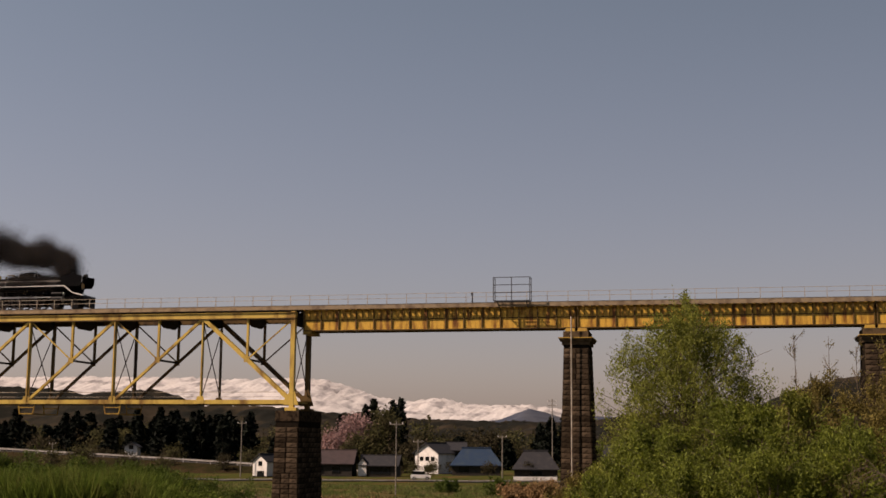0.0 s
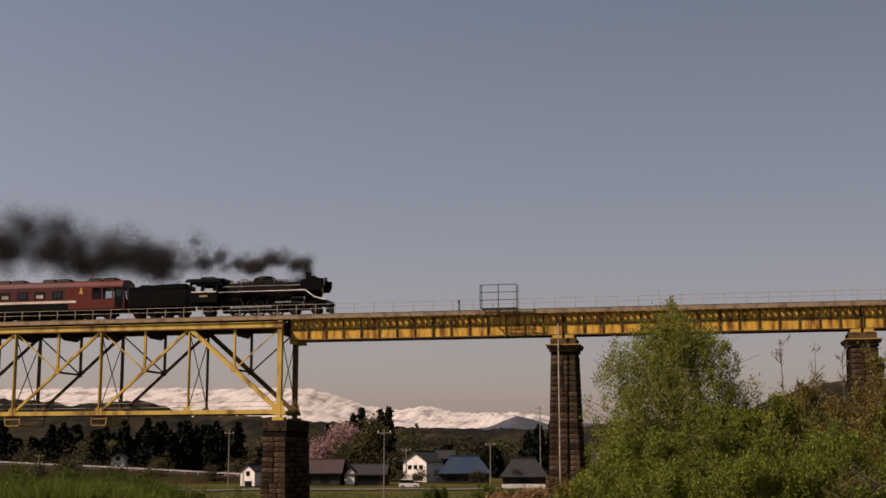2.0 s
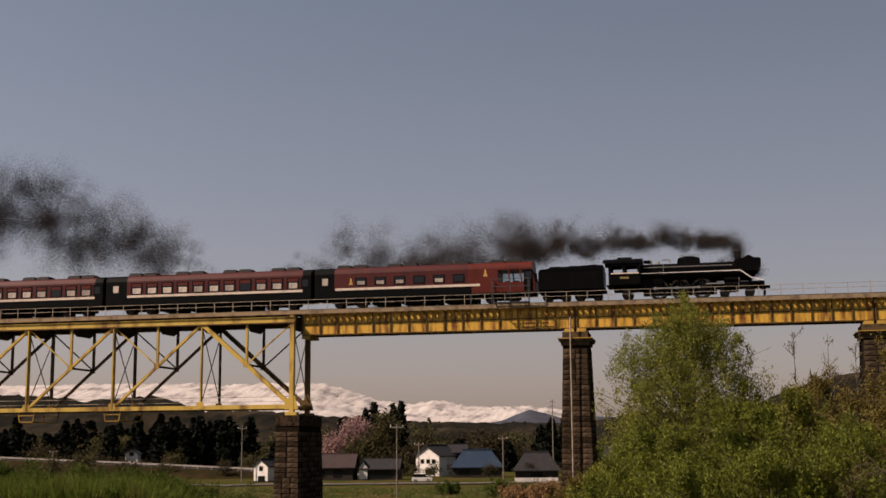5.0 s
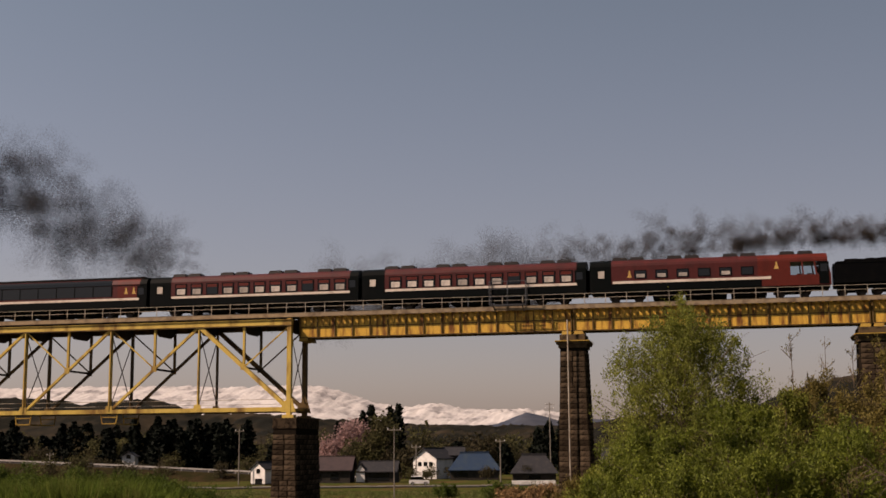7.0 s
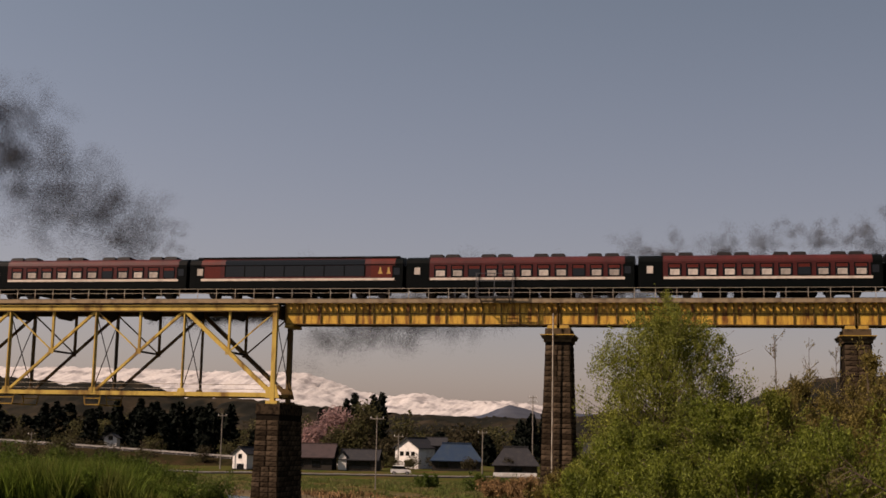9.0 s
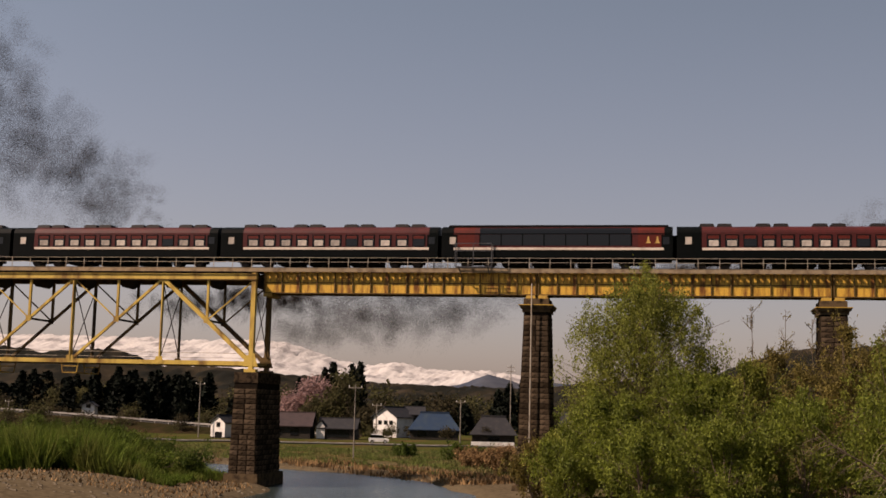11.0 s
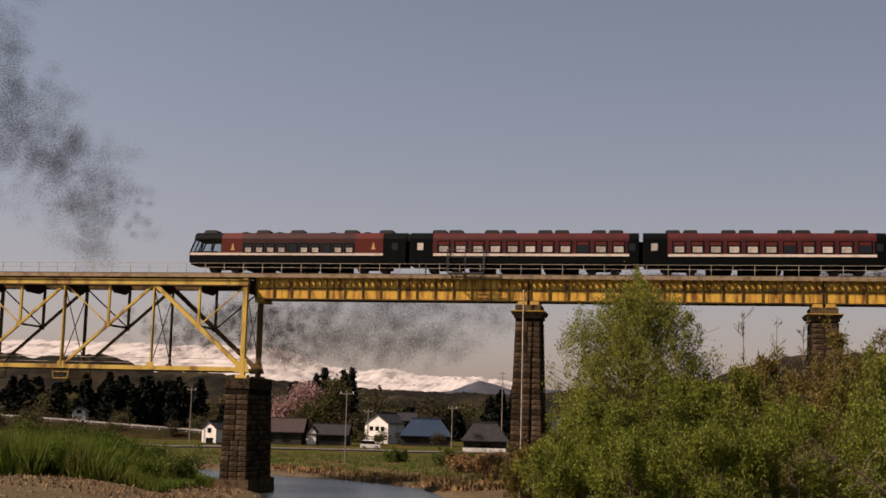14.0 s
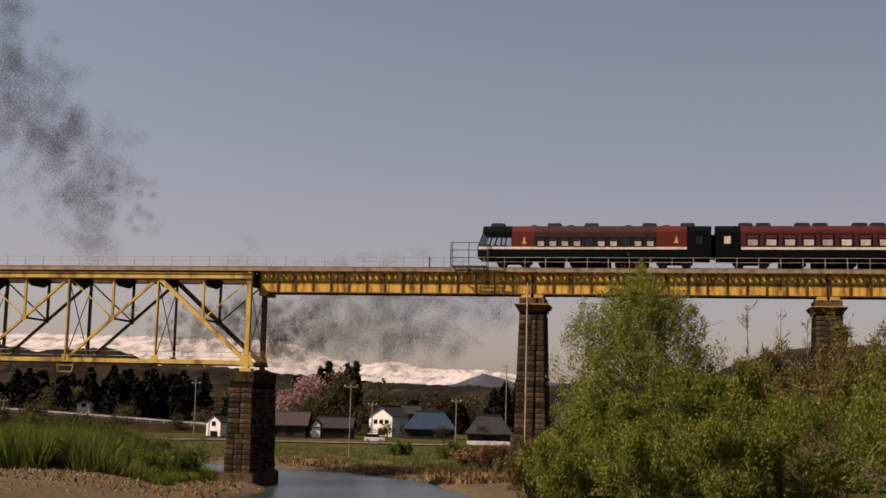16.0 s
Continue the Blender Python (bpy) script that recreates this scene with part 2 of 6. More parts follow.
def ground_z(x, y):
    x, y = np.asarray(x, dtype=float), np.asarray(y, dtype=float)
    d = river_dist(x, y) + 0.8 * wave(x, y, 0.12, 2.0)
    bed = np.clip((d - 7.0) / 3.0, 0, 1)
    z = -0.9 + bed * 1.25
    bank = np.clip((d - 11.0) / 14.0, 0, 1)
    z = z + bank * bank * (3 - 2 * bank) * 0.65
    near = np.clip((-y - 55) / 45, 0, 1) * np.clip((d - 10) / 20, 0, 1)
    z = z + near * 5.75
    left = np.clip((-30 - x) / 12, 0, 1) * np.clip((14 - y) / 10, 0, 1) * np.clip((y + 60) / 30, 0, 1) * np.clip((d - 12) / 10, 0, 1)
    z = z + left * 0.5
    far = np.clip((y - 230) / 900, 0, 1)
    z = z + far * 5 + 0.07 * wave(x, y, 0.35, 5.0) * np.clip(d / 15, 0, 1)
    return z


def ground_mat():
    m = mat("meadow_and_gravel", (0.036, 0.046, 0.011), (0.070, 0.048, 0.020), 0.95, scale=0.13, fine=1.6, mix=0.6, bump=0.4, spec=0.0)
    n, k = m.node_tree.nodes, m.node_tree.links
    b = n["Principled BSDF"]
    src = b.inputs["Base Color"].links[0].from_socket
    geo, sep = n.new("ShaderNodeNewGeometry"), n.new("ShaderNodeSeparateXYZ")
    k.new(geo.outputs["Position"], sep.inputs["Vector"])
    nz = n.new("ShaderNodeTexNoise")
    nz.inputs["Scale"].default_value, nz.inputs["Detail"].default_value = 0.5, 5
    k.new(geo.outputs["Position"], nz.inputs["Vector"])
    ad = n.new("ShaderNodeMath")
    ad.operation = "MULTIPLY_ADD"
    ad.inputs[1].default_value, ad.inputs[2].default_value = 0.55, -0.27
    k.new(nz.outputs["Fac"], ad.inputs[0])
    sm = n.new("ShaderNodeMath")
    k.new(sep.outputs["Z"], sm.inputs[0]), k.new(ad.outputs[0], sm.inputs[1])
    mr = n.new("ShaderNodeMapRange")
    mr.inputs["From Min"].default_value, mr.inputs["From Max"].default_value = 0.55, 0.95
    k.new(sm.outputs[0], mr.inputs["Value"])
    peb = n.new("ShaderNodeTexVoronoi")
    peb.inputs["Scale"].default_value = 2.2
    k.new(geo.outputs["Position"], peb.inputs["Vector"])
    pr = n.new("ShaderNodeMix")
    pr.data_type = "RGBA"
    pr.inputs["A"].default_value, pr.inputs["B"].default_value = (0.108, 0.085, 0.053, 1), (0.052, 0.040, 0.025, 1)
    k.new(peb.outputs["Distance"], pr.inputs["Factor"])
    mx = n.new("ShaderNodeMix")
    mx.data_type = "RGBA"
    # the gravel bar on the inner bend
    bar = []
    for axis, a, b2 in (("X", -33.0, -37.0), ("Y", -9.0, -13.0)):
        lim = n.new("ShaderNodeMapRange")
        lim.inputs["From Min"].default_value, lim.inputs["From Max"].default_value = a, b2
        k.new(sep.outputs[axis], lim.inputs["Value"])
        bar.append(lim.outputs["Result"])
    both, less = n.new("ShaderNodeMath"), n.new("ShaderNodeMath")
    both.operation, less.operation = "MULTIPLY", "SUBTRACT"
    less.use_clamp = True
    k.new(bar[0], both.inputs[0]), k.new(bar[1], both.inputs[1])
    k.new(mr.outputs["Result"], less.inputs[0]), k.new(both.outputs[0], less.inputs[1])
    k.new(less.outputs[0], mx.inputs["Factor"]), k.new(pr.outputs["Result"], mx.inputs["A"]), k.new(src, mx.inputs["B"])
    k.new(mx.outputs["Result"], b.inputs["Base Color"])
    return m


def axis_steps(parts):
    out = []
    for a, b, s in parts:
        out += list(np.arange(a, b, s))
    return np.array(out + [parts[-1][1]])


gx = axis_steps([(-4700, -800, 300), (-800, -200, 40), (-200, -90, 5), (-90, 40, 1.0), (40, 120, 5), (120, 600, 40), (600, 4700, 300)])
gy = axis_steps([(-1500, -300, 150), (-300, -130, 12), (-130, -30, 4), (-30, 60, 1.0), (60, 180, 3), (180, 700, 20), (700, 4800, 200)])
GX, GY = np.meshgrid(gx, gy, indexing="ij")
GZ = ground_z(GX, GY)
ni, nj = GX.shape
idx = np.arange(ni * nj).reshape(ni, nj)
quads = np.stack([idx[:-1, :-1].ravel(), idx[1:, :-1].ravel(), idx[1:, 1:].ravel(), idx[:-1, 1:].ravel()], 1)
ground = new("ground", mesh_np("ground", np.stack([GX.ravel(), GY.ravel(), GZ.ravel()], 1), quads, ground_mat(), True))
tagged(ground, "spring meadow with sandy gravel banks along a river", "ground", kind="structure")


def water_mat():
    m = bpy.data.materials.new("river_water")
    m.use_nodes = True
    n, k = m.node_tree.nodes, m.node_tree.links
    b = n["Principled BSDF"]
    b.inputs["Base Color"].default_value, b.inputs["Roughness"].default_value = (0.022, 0.032, 0.030, 1), 0.22
    co, mp, nz, bp = n.new("ShaderNodeTexCoord"), n.new("ShaderNodeMapping"), n.new("ShaderNodeTexNoise"), n.new("ShaderNodeBump")
    mp.inputs["Scale"].default_value = (0.5, 1.6, 1.0)
    nz.inputs["Scale"].default_value, nz.inputs["Detail"].default_value = 1.2, 5
    bp.inputs["Strength"].default_value, bp.inputs["Distance"].default_value = 0.9, 0.15
    k.new(co.outputs["Object"], mp.inputs["Vector"]), k.new(mp.outputs["Vector"], nz.inputs["Vector"])
    k.new(nz.outputs["Fac"], bp.inputs["Height"]), k.new(bp.outputs["Normal"], b.inputs["Normal"])
    return m


wx, wy = np.meshgrid(np.arange(-260, 61, 4.0), np.arange(-420, 101, 4.0), indexing="ij")
wi = np.arange(wx.size).reshape(wx.shape)
keep = river_dist(wx[:-1, :-1] + 2, wy[:-1, :-1] + 2) < 17
wq = np.stack([wi[:-1, :-1][keep], wi[1:, :-1][keep], wi[1:, 1:][keep], wi[:-1, 1:][keep]], 1)
water = new("water", mesh_np("water", np.stack([wx.ravel(), wy.ravel(), 0 * wx.ravel()], 1), wq, water_mat(), True))
tagged(water, "grey-blue rippled river water between gravel banks", "river", kind="structure")


# ---- the viaduct
END, PANEL = -37.85, 8.9
LEFT_END = END - 7 * PANEL
TOP_Z, LOW_Z, HALF = 19.1, 11.1, 2.3
PIER_X = [-11.75, 13.85]
SPAN = 25.6


def deck_truss():
    th = thing("truss_span", "yellow painted steel deck truss with rusty inner members, far side coloured as shaded", "bridge truss", at=T((END, 0, 0)))
    xs = [-PANEL * i for i in range(8)]

    def bar(name, p, q, w, h, m="yellow", up=(0, 0, 1), label=""):
        return part(name, Build().beam(p, q, w, h, up), M[m], th, label)

    for side in (-1, 1):
        y = side * HALF
        # the far side gets the dark yellow, its shade put into the colour
        m = "yellow" if side < 0 else "yellow_dark"
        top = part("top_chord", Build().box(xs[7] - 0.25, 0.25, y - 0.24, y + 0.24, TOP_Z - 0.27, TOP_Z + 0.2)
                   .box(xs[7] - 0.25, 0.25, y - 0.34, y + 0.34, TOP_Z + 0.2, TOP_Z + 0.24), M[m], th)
        # dark-coloured plate draws the shadow line under the chord
        part("flange_plate", Build().box(xs[7] - 0.25, 0.25, y - 0.31, y + 0.31, TOP_Z - 0.36, TOP_Z - 0.27), M["yellow_dark"], top)
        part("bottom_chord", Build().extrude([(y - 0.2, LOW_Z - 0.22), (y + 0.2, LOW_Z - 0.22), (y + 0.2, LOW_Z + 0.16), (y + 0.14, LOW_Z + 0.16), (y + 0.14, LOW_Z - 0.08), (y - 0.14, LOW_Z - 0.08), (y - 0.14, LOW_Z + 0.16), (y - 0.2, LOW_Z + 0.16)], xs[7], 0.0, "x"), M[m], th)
        for i, x in enumerate(xs):
            if i in (0, 7):
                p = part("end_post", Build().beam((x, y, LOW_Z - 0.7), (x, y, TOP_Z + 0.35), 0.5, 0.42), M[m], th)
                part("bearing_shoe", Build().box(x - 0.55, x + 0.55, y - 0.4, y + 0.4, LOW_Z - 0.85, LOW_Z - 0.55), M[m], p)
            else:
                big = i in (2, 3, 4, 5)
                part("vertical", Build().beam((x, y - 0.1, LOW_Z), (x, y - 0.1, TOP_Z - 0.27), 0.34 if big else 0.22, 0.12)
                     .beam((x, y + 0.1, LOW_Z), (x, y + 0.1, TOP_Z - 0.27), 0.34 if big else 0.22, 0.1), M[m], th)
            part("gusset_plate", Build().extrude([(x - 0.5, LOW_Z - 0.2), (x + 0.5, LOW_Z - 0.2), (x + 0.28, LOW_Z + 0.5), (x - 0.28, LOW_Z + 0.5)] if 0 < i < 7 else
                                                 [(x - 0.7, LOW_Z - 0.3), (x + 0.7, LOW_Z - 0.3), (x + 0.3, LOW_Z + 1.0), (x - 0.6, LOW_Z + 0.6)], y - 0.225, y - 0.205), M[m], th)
        for i in range(7):
            a, b = xs[i], xs[i + 1]
            lo, hi = (a, b) if i == 0 else ((b, a) if i < 4 else (a, b))
            if i == 6:
                lo, hi = b, a
            w = 0.46 if i in (0, 6) else 0.28
            p0, p1 = Vector((lo, y, LOW_Z)), Vector((hi, y, TOP_Z - 0.2))
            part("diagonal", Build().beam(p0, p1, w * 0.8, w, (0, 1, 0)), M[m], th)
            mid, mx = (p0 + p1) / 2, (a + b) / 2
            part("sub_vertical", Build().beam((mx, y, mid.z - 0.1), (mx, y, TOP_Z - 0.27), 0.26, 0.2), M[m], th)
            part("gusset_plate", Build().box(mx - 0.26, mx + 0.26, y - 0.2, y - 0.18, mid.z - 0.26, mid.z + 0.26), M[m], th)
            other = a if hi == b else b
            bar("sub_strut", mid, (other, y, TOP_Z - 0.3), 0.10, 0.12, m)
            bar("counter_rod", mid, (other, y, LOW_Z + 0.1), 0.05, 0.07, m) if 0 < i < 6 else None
    for i in range(7):
        mx, mz = (xs[i] + xs[i + 1]) / 2, (LOW_Z + TOP_Z - 0.2) / 2
        part("cross_strut", Build().beam((mx, -HALF, mz), (mx, HALF, mz), 0.16, 0.18), M["rust"], th)
    for j in range(15):
        x = -PANEL * j / 2
        # the dark rust colour also carries the shade of the beam's underside
        part("floor_beam", Build().extrude([(-HALF + 0.2, TOP_Z + 0.1), (HALF - 0.2, TOP_Z + 0.1), (HALF - 0.2, TOP_Z - 0.55), (1.2, TOP_Z - 0.95), (-1.2, TOP_Z - 0.95), (-HALF + 0.2, TOP_Z - 0.55)], x - 0.1, x + 0.1, "x"), M["rust"], th)
    for i, x in enumerate(xs):
        part("sway_rod", Build().beam((x, -HALF, LOW_Z + 0.3), (x, HALF, TOP_Z - 1.0), 0.06, 0.08), M["rust"], th)
        part("sway_rod", Build().beam((x + 0.1, HALF, LOW_Z + 0.3), (x + 0.1, -HALF, TOP_Z - 1.0), 0.06, 0.08), M["rust"], th)
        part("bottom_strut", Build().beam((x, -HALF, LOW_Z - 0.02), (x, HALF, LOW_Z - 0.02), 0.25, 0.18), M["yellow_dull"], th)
        if 0 < i < 7 and i != 1:
            hang = Build()
            for yy in (-HALF - 0.05, HALF + 0.05):
                for a, b in (((-0.85, -0.2), (-0.7, -1.15)), ((0.85, -0.2), (0.7, -1.15)), ((-0.7, -1.15), (0.7, -1.15)), ((-0.8, -0.55), (0.8, -0.55))):
                    hang.beam((x + a[0], yy, LOW_Z + a[1]), (x + b[0], yy, LOW_Z + b[1]), 0.09, 0.09)
            for dx in (-0.7, 0.7):
                hang.beam((x + dx, -HALF, LOW_Z - 1.15), (x + dx, HALF, LOW_Z - 1.15), 0.09, 0.09)
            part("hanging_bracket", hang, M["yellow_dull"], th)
    for i in range(7):
        for a, b in ((-1, 1), (1, -1)):
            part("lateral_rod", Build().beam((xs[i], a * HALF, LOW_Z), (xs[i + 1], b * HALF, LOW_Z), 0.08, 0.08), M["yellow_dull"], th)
        part("walkway_pipe", Build().beam((xs[i], -0.6, LOW_Z + 0.95), (xs[i + 1], -0.6, LOW_Z + 0.95), 0.05, 0.05).beam((xs[i], -0.6, LOW_Z + 0.5), (xs[i + 1], -0.6, LOW_Z + 0.5), 0.04, 0.04), M["pipe"], th)
        for s in (-0.85, 0.85):
            part("stringer", Build().box(xs[i + 1], xs[i], s - 0.1, s + 0.1, TOP_Z + 0.105, TOP_Z + 0.5), M["rust"], th)
    return th


GIR_LOW, GIR_TOP, GIR_Y = 17.75, 19.62, 1.0


def girder_span(x0, length, copies):
    th = thing("plate_girder_span", "yellow riveted steel plate girder span with rust streaks", "bridge girder", "plate girder spans", at=T((x0, 0, 0)))
    # stiffeners, splice strip and bottom flange: a darker brown-yellow than the web
    stiff = Build().box(-0.05, 0.05, -0.11, 0, GIR_LOW + 0.06, GIR_TOP - 0.05).mesh("stiffener", M["yellow_dark"])
    small = Build().box(-0.035, 0.035, -0.08, 0, GIR_LOW + 1.05, GIR_TOP - 0.05).mesh("stiffener_short", M["yellow_dull"])
    for s in (-1, 1):
        y = s * GIR_Y
        web = part("web", Build().box(0.05, length - 0.05, y - 0.02, y + 0.02, GIR_LOW, GIR_TOP), M["yellow_girder"], th)
        part("top_flange", Build().box(0.05, length - 0.05, y - 0.19, y + 0.19, GIR_TOP, GIR_TOP + 0.05), M["yellow_dull"], th)
        part("bottom_flange", Build().box(0.05, length - 0.05, y - 0.2, y + 0.2, GIR_LOW - 0.09, GIR_LOW), M["yellow_dark"], th)
        part("splice_strip", Build().box(0.05, length - 0.05, y + s * 0.02, y + s * 0.05, GIR_LOW + 0.90, GIR_LOW + 0.98), M["yellow_dark"], web)
        n = 15
        for i in range(n + 1):
            x = 0.12 + (length - 0.24) * i / n
            part("stiffener", stiff, None, th, at=T((x, y + s * 0.02, 0)) @ (Matrix.Rotation(math.pi, 4, "Z") if s > 0 else Matrix()))
            if i < n:
                for q in (0.34, 0.67):
                    part("stiffener", small, None, th, at=T((x + (length - 0.24) / n * q, y + s * 0.02, 0)) @ (Matrix.Rotation(math.pi, 4, "Z") if s > 0 else Matrix()))
    for i in range(6):
        x = 0.3 + (length - 0.6) * i / 5
        part("cross_frame", Build().beam((x, -0.95, GIR_LOW + 0.1), (x, 0.95, GIR_TOP - 0.1), 0.08, 0.08).beam((x + 0.1, 0.95, GIR_LOW + 0.1), (x + 0.1, -0.95, GIR_TOP - 0.1), 0.08, 0.08), M["rust"], th)
    for x in (0.55, length - 0.55):
        part("bearing", Build().box(x - 0.45, x + 0.45, -1.35, 1.35, GIR_LOW - 0.38, GIR_LOW - 0.09, 0.06), M["yellow_dull"], th)
    for x in copies:
        copy_thing(th, T((x, 0, 0)))
    return th


deck_truss()
right_ends = [PIER_X[0] + SPAN * i for i in range(6)]
left_ends = [LEFT_END - SPAN * (i + 1) for i in range(5)]
girder_span(END + 0.45, PIER_X[0] - END - 0.45, [])
girder_span(right_ends[0], SPAN, right_ends[1:] + left_ends)


def pier(x, z_top, w_top, w_low, d_top, d_low, z_low, label, detail, plain=False):
    """A tapered stone pier with a moulded cap; z_low is its foot."""
    th = thing("bridge_pier", label, "bridge pier", "stone piers", at=T((x, 0, z_low)))
    h = z_top - z_low - 0.75

    def half(z):
        k = z / h
        return (w_low + (w_top - w_low) * k) / 2, (d_low + (d_top - d_low) * k) / 2

    (a0, b0), (a1, b1) = half(0), half(h)
    part("core", Build().add([(-a0, -b0, 0), (a0, -b0, 0), (a0, b0, 0), (-a0, b0, 0), (-a1, -b1, h), (a1, -b1, h), (a1, b1, h), (-a1, b1, h)],
                             [(3, 2, 1, 0), (4, 5, 6, 7), (0, 1, 5, 4), (1, 2, 6, 5), (2, 3, 7, 6), (3, 0, 4, 7)]), M["mortar"], th)
    part("plinth", Build().box(-a0 - 0.35, a0 + 0.35, -b0 - 0.35, b0 + 0.35, -1.2, 0.25, 0.05), M["capstone"], th)
    if plain:
        part("top_course", Build().box(-a1 - 0.07, a1 + 0.07, -b1 - 0.07, b1 + 0.07, h - 0.2, h + 0.75, 0.03), M["stone"], th)
    cap = None if plain else part("cap", Build().box(-a1 - 0.16, a1 + 0.16, -b1 - 0.16, b1 + 0.16, h - 0.45, h - 0.15).box(-a1 - 0.30, a1 + 0.30, -b1 - 0.30, b1 + 0.30, h - 0.15, h + 0.12, -0.12)
               .box(-a1 - 0.05, a1 + 0.05, -b1 - 0.05, b1 + 0.05, h + 0.12, h + 0.75), M["capstone"], th)
    if not detail:
        return th
    if cap:
        part("drip_edge", Build().box(-a1 - 0.46, a1 + 0.46, -b1 - 0.46, b1 + 0.46, h + 0.12, h + 0.20), M["yellow_dull"], cap)
    course, z, row = 0.46, 0.28, 0
    shapes = []
    rng = random.Random(int(x * 10))
    for i in range(5):
        o = [rng.uniform(0.0, 0.05) for _ in range(4)]
        lx, lz = 0.48, course / 2 - 0.025
        shapes.append(Build().add([(-lx, 0.02, -lz), (lx, 0.02, -lz), (lx, 0.02, lz), (-lx, 0.02, lz), (-lx + 0.03, -0.04 - o[0], -lz + 0.02), (lx - 0.03, -0.04 - o[1], -lz + 0.02),
                                   (lx - 0.03, -0.04 - o[2], lz - 0.02), (-lx + 0.03, -0.04 - o[3], lz - 0.02)], [(4, 5, 6, 7), (0, 1, 5, 4), (1, 2, 6, 5), (2, 3, 7, 6), (3, 0, 4, 7)]).mesh("stone", M["stone"]))
    while z + course / 2 < h - 0.5:
        a, b = half(z)
        for face, width, off, turn in (("front", 2 * a, b, 0), ("side", 2 * b, a, 90)):
            n = max(2, round(width / 0.95)) - (1 if row % 2 and face == "side" else 0)
            step = width / n
            for i in range(n):
                u = -width / 2 + step * (i + 0.5) + rng.uniform(-0.03, 0.03)
                m = Matrix.Rotation(radians(turn), 4, "Z") @ T((u, -off, z))
                ob = part("stone", shapes[rng.randrange(5)], None, th, at=m @ Matrix.Diagonal((step / 1.0, 1, 1, 1)))
        z, row = z + course, row + 1
    return th


pier(END - 0.05, 10.25, 2.15, 2.55, 6.8, 7.2, 0.9, "brown rubble stone pier under the truss end, shaded side nearly black", True, True)
p1 = pier(PIER_X[0], 17.33, 2.15, 3.05, 3.4, 4.6, 0.6, "tapered brown stone pier with a moulded cap", True)
p2 = pier(PIER_X[1], 17.33, 2.15, 3.05, 3.4, 4.6, 0.8, "tapered brown stone pier with a moulded cap, half hidden by trees", True)
for x in [PIER_X[0] + SPAN * i for i in range(2, 7)] + [LEFT_END - SPAN * (i + 1) for i in range(5)]:
    pier(x, 17.33, 2.15, 3.05, 3.4, 4.6, float(ground_z(x, 0)) - 0.5, "tapered brown stone pier with a moulded cap", False)
pier(LEFT_END, 10.25, 2.15, 2.55, 6.8, 7.2, 0.9, "brown rubble stone pier under the truss end", False, True)


# ---- track and walkway
DECK0, DECK1 = LEFT_END - SPAN * 5, PIER_X[0] + SPAN * 6
RAIL_TOP = 20.16
track = thing("railway_track", "railway track on old brown timber sleepers across the bridge", "railway track", at=T((0, 0, 19.68)))
far_sl = Build()
tie = Build().box(-0.11, 0.11, -1.46, 1.46, 0.0, 0.22).mesh("sleeper", M["timber"])
x = DECK0 + 0.2
while x < DECK1:
    if -98 < x < 62:
        part("sleeper", tie, None, track, at=T((x, random.uniform(-0.05, 0.05), 0)))
    else:
        far_sl.box(x - 0.11, x + 0.11, -1.46, 1.46, 0.0, 0.22)
    x += 0.62
tagged(part("far_sleepers", far_sl, M["timber"], track), kind="stuff")
for s in (-1, 1):
    y = s * 0.57
    part("rail", Build().box(DECK0, DECK1, y - 0.06, y + 0.06, 0.22, 0.25).box(DECK0, DECK1, y - 0.01, y + 0.01, 0.25, 0.44).box(DECK0, DECK1, y - 0.035, y + 0.035, 0.44, RAIL_TOP - 19.68), M["rail"], track, "worn steel rail")
wk = thing("deck_handrail", "pipe handrail and guard timber along the bridge deck", "handrail", at=T((0, 0, 19.9)))
part("guard_timber", Build().box(DECK0, DECK1, -1.27, -1.09, 0.0, 0.2), M["plank"], wk)
# added plate that stops sun from passing between the sleepers
part("deck_plate", Build().box(DECK0, DECK1, -1.0, 1.0, -0.227, -0.221), M["rust"], wk, "added dark plate under the sleepers that keeps sun off the girders")
part("edge_board", Build().box(DECK0, DECK1, -1.60, -1.54, -0.25, 0.10), M["plank"], wk, "weathered walkway edge board")
part("guard_timber", Build().box(DECK0, DECK1, 1.09, 1.27, 0.0, 0.2), M["plank"], wk)
part("handrail_pipe", Build().box(DECK0, DECK1, -1.53, -1.49, 0.66, 0.695), M["pipe"], wk)
part("handrail_pipe", Build().box(DECK0, DECK1, -1.53, -1.49, 1.06, 1.095), M["pipe"], wk)
post = Build().box(-0.025, 0.025, -1.53, -1.48, -0.1, 1.09).mesh("post", M["pipe"])
x = -98.0
while x < 62:
    part("post", post, None, wk, at=T((x, 0, 0)))
    x += 1.86


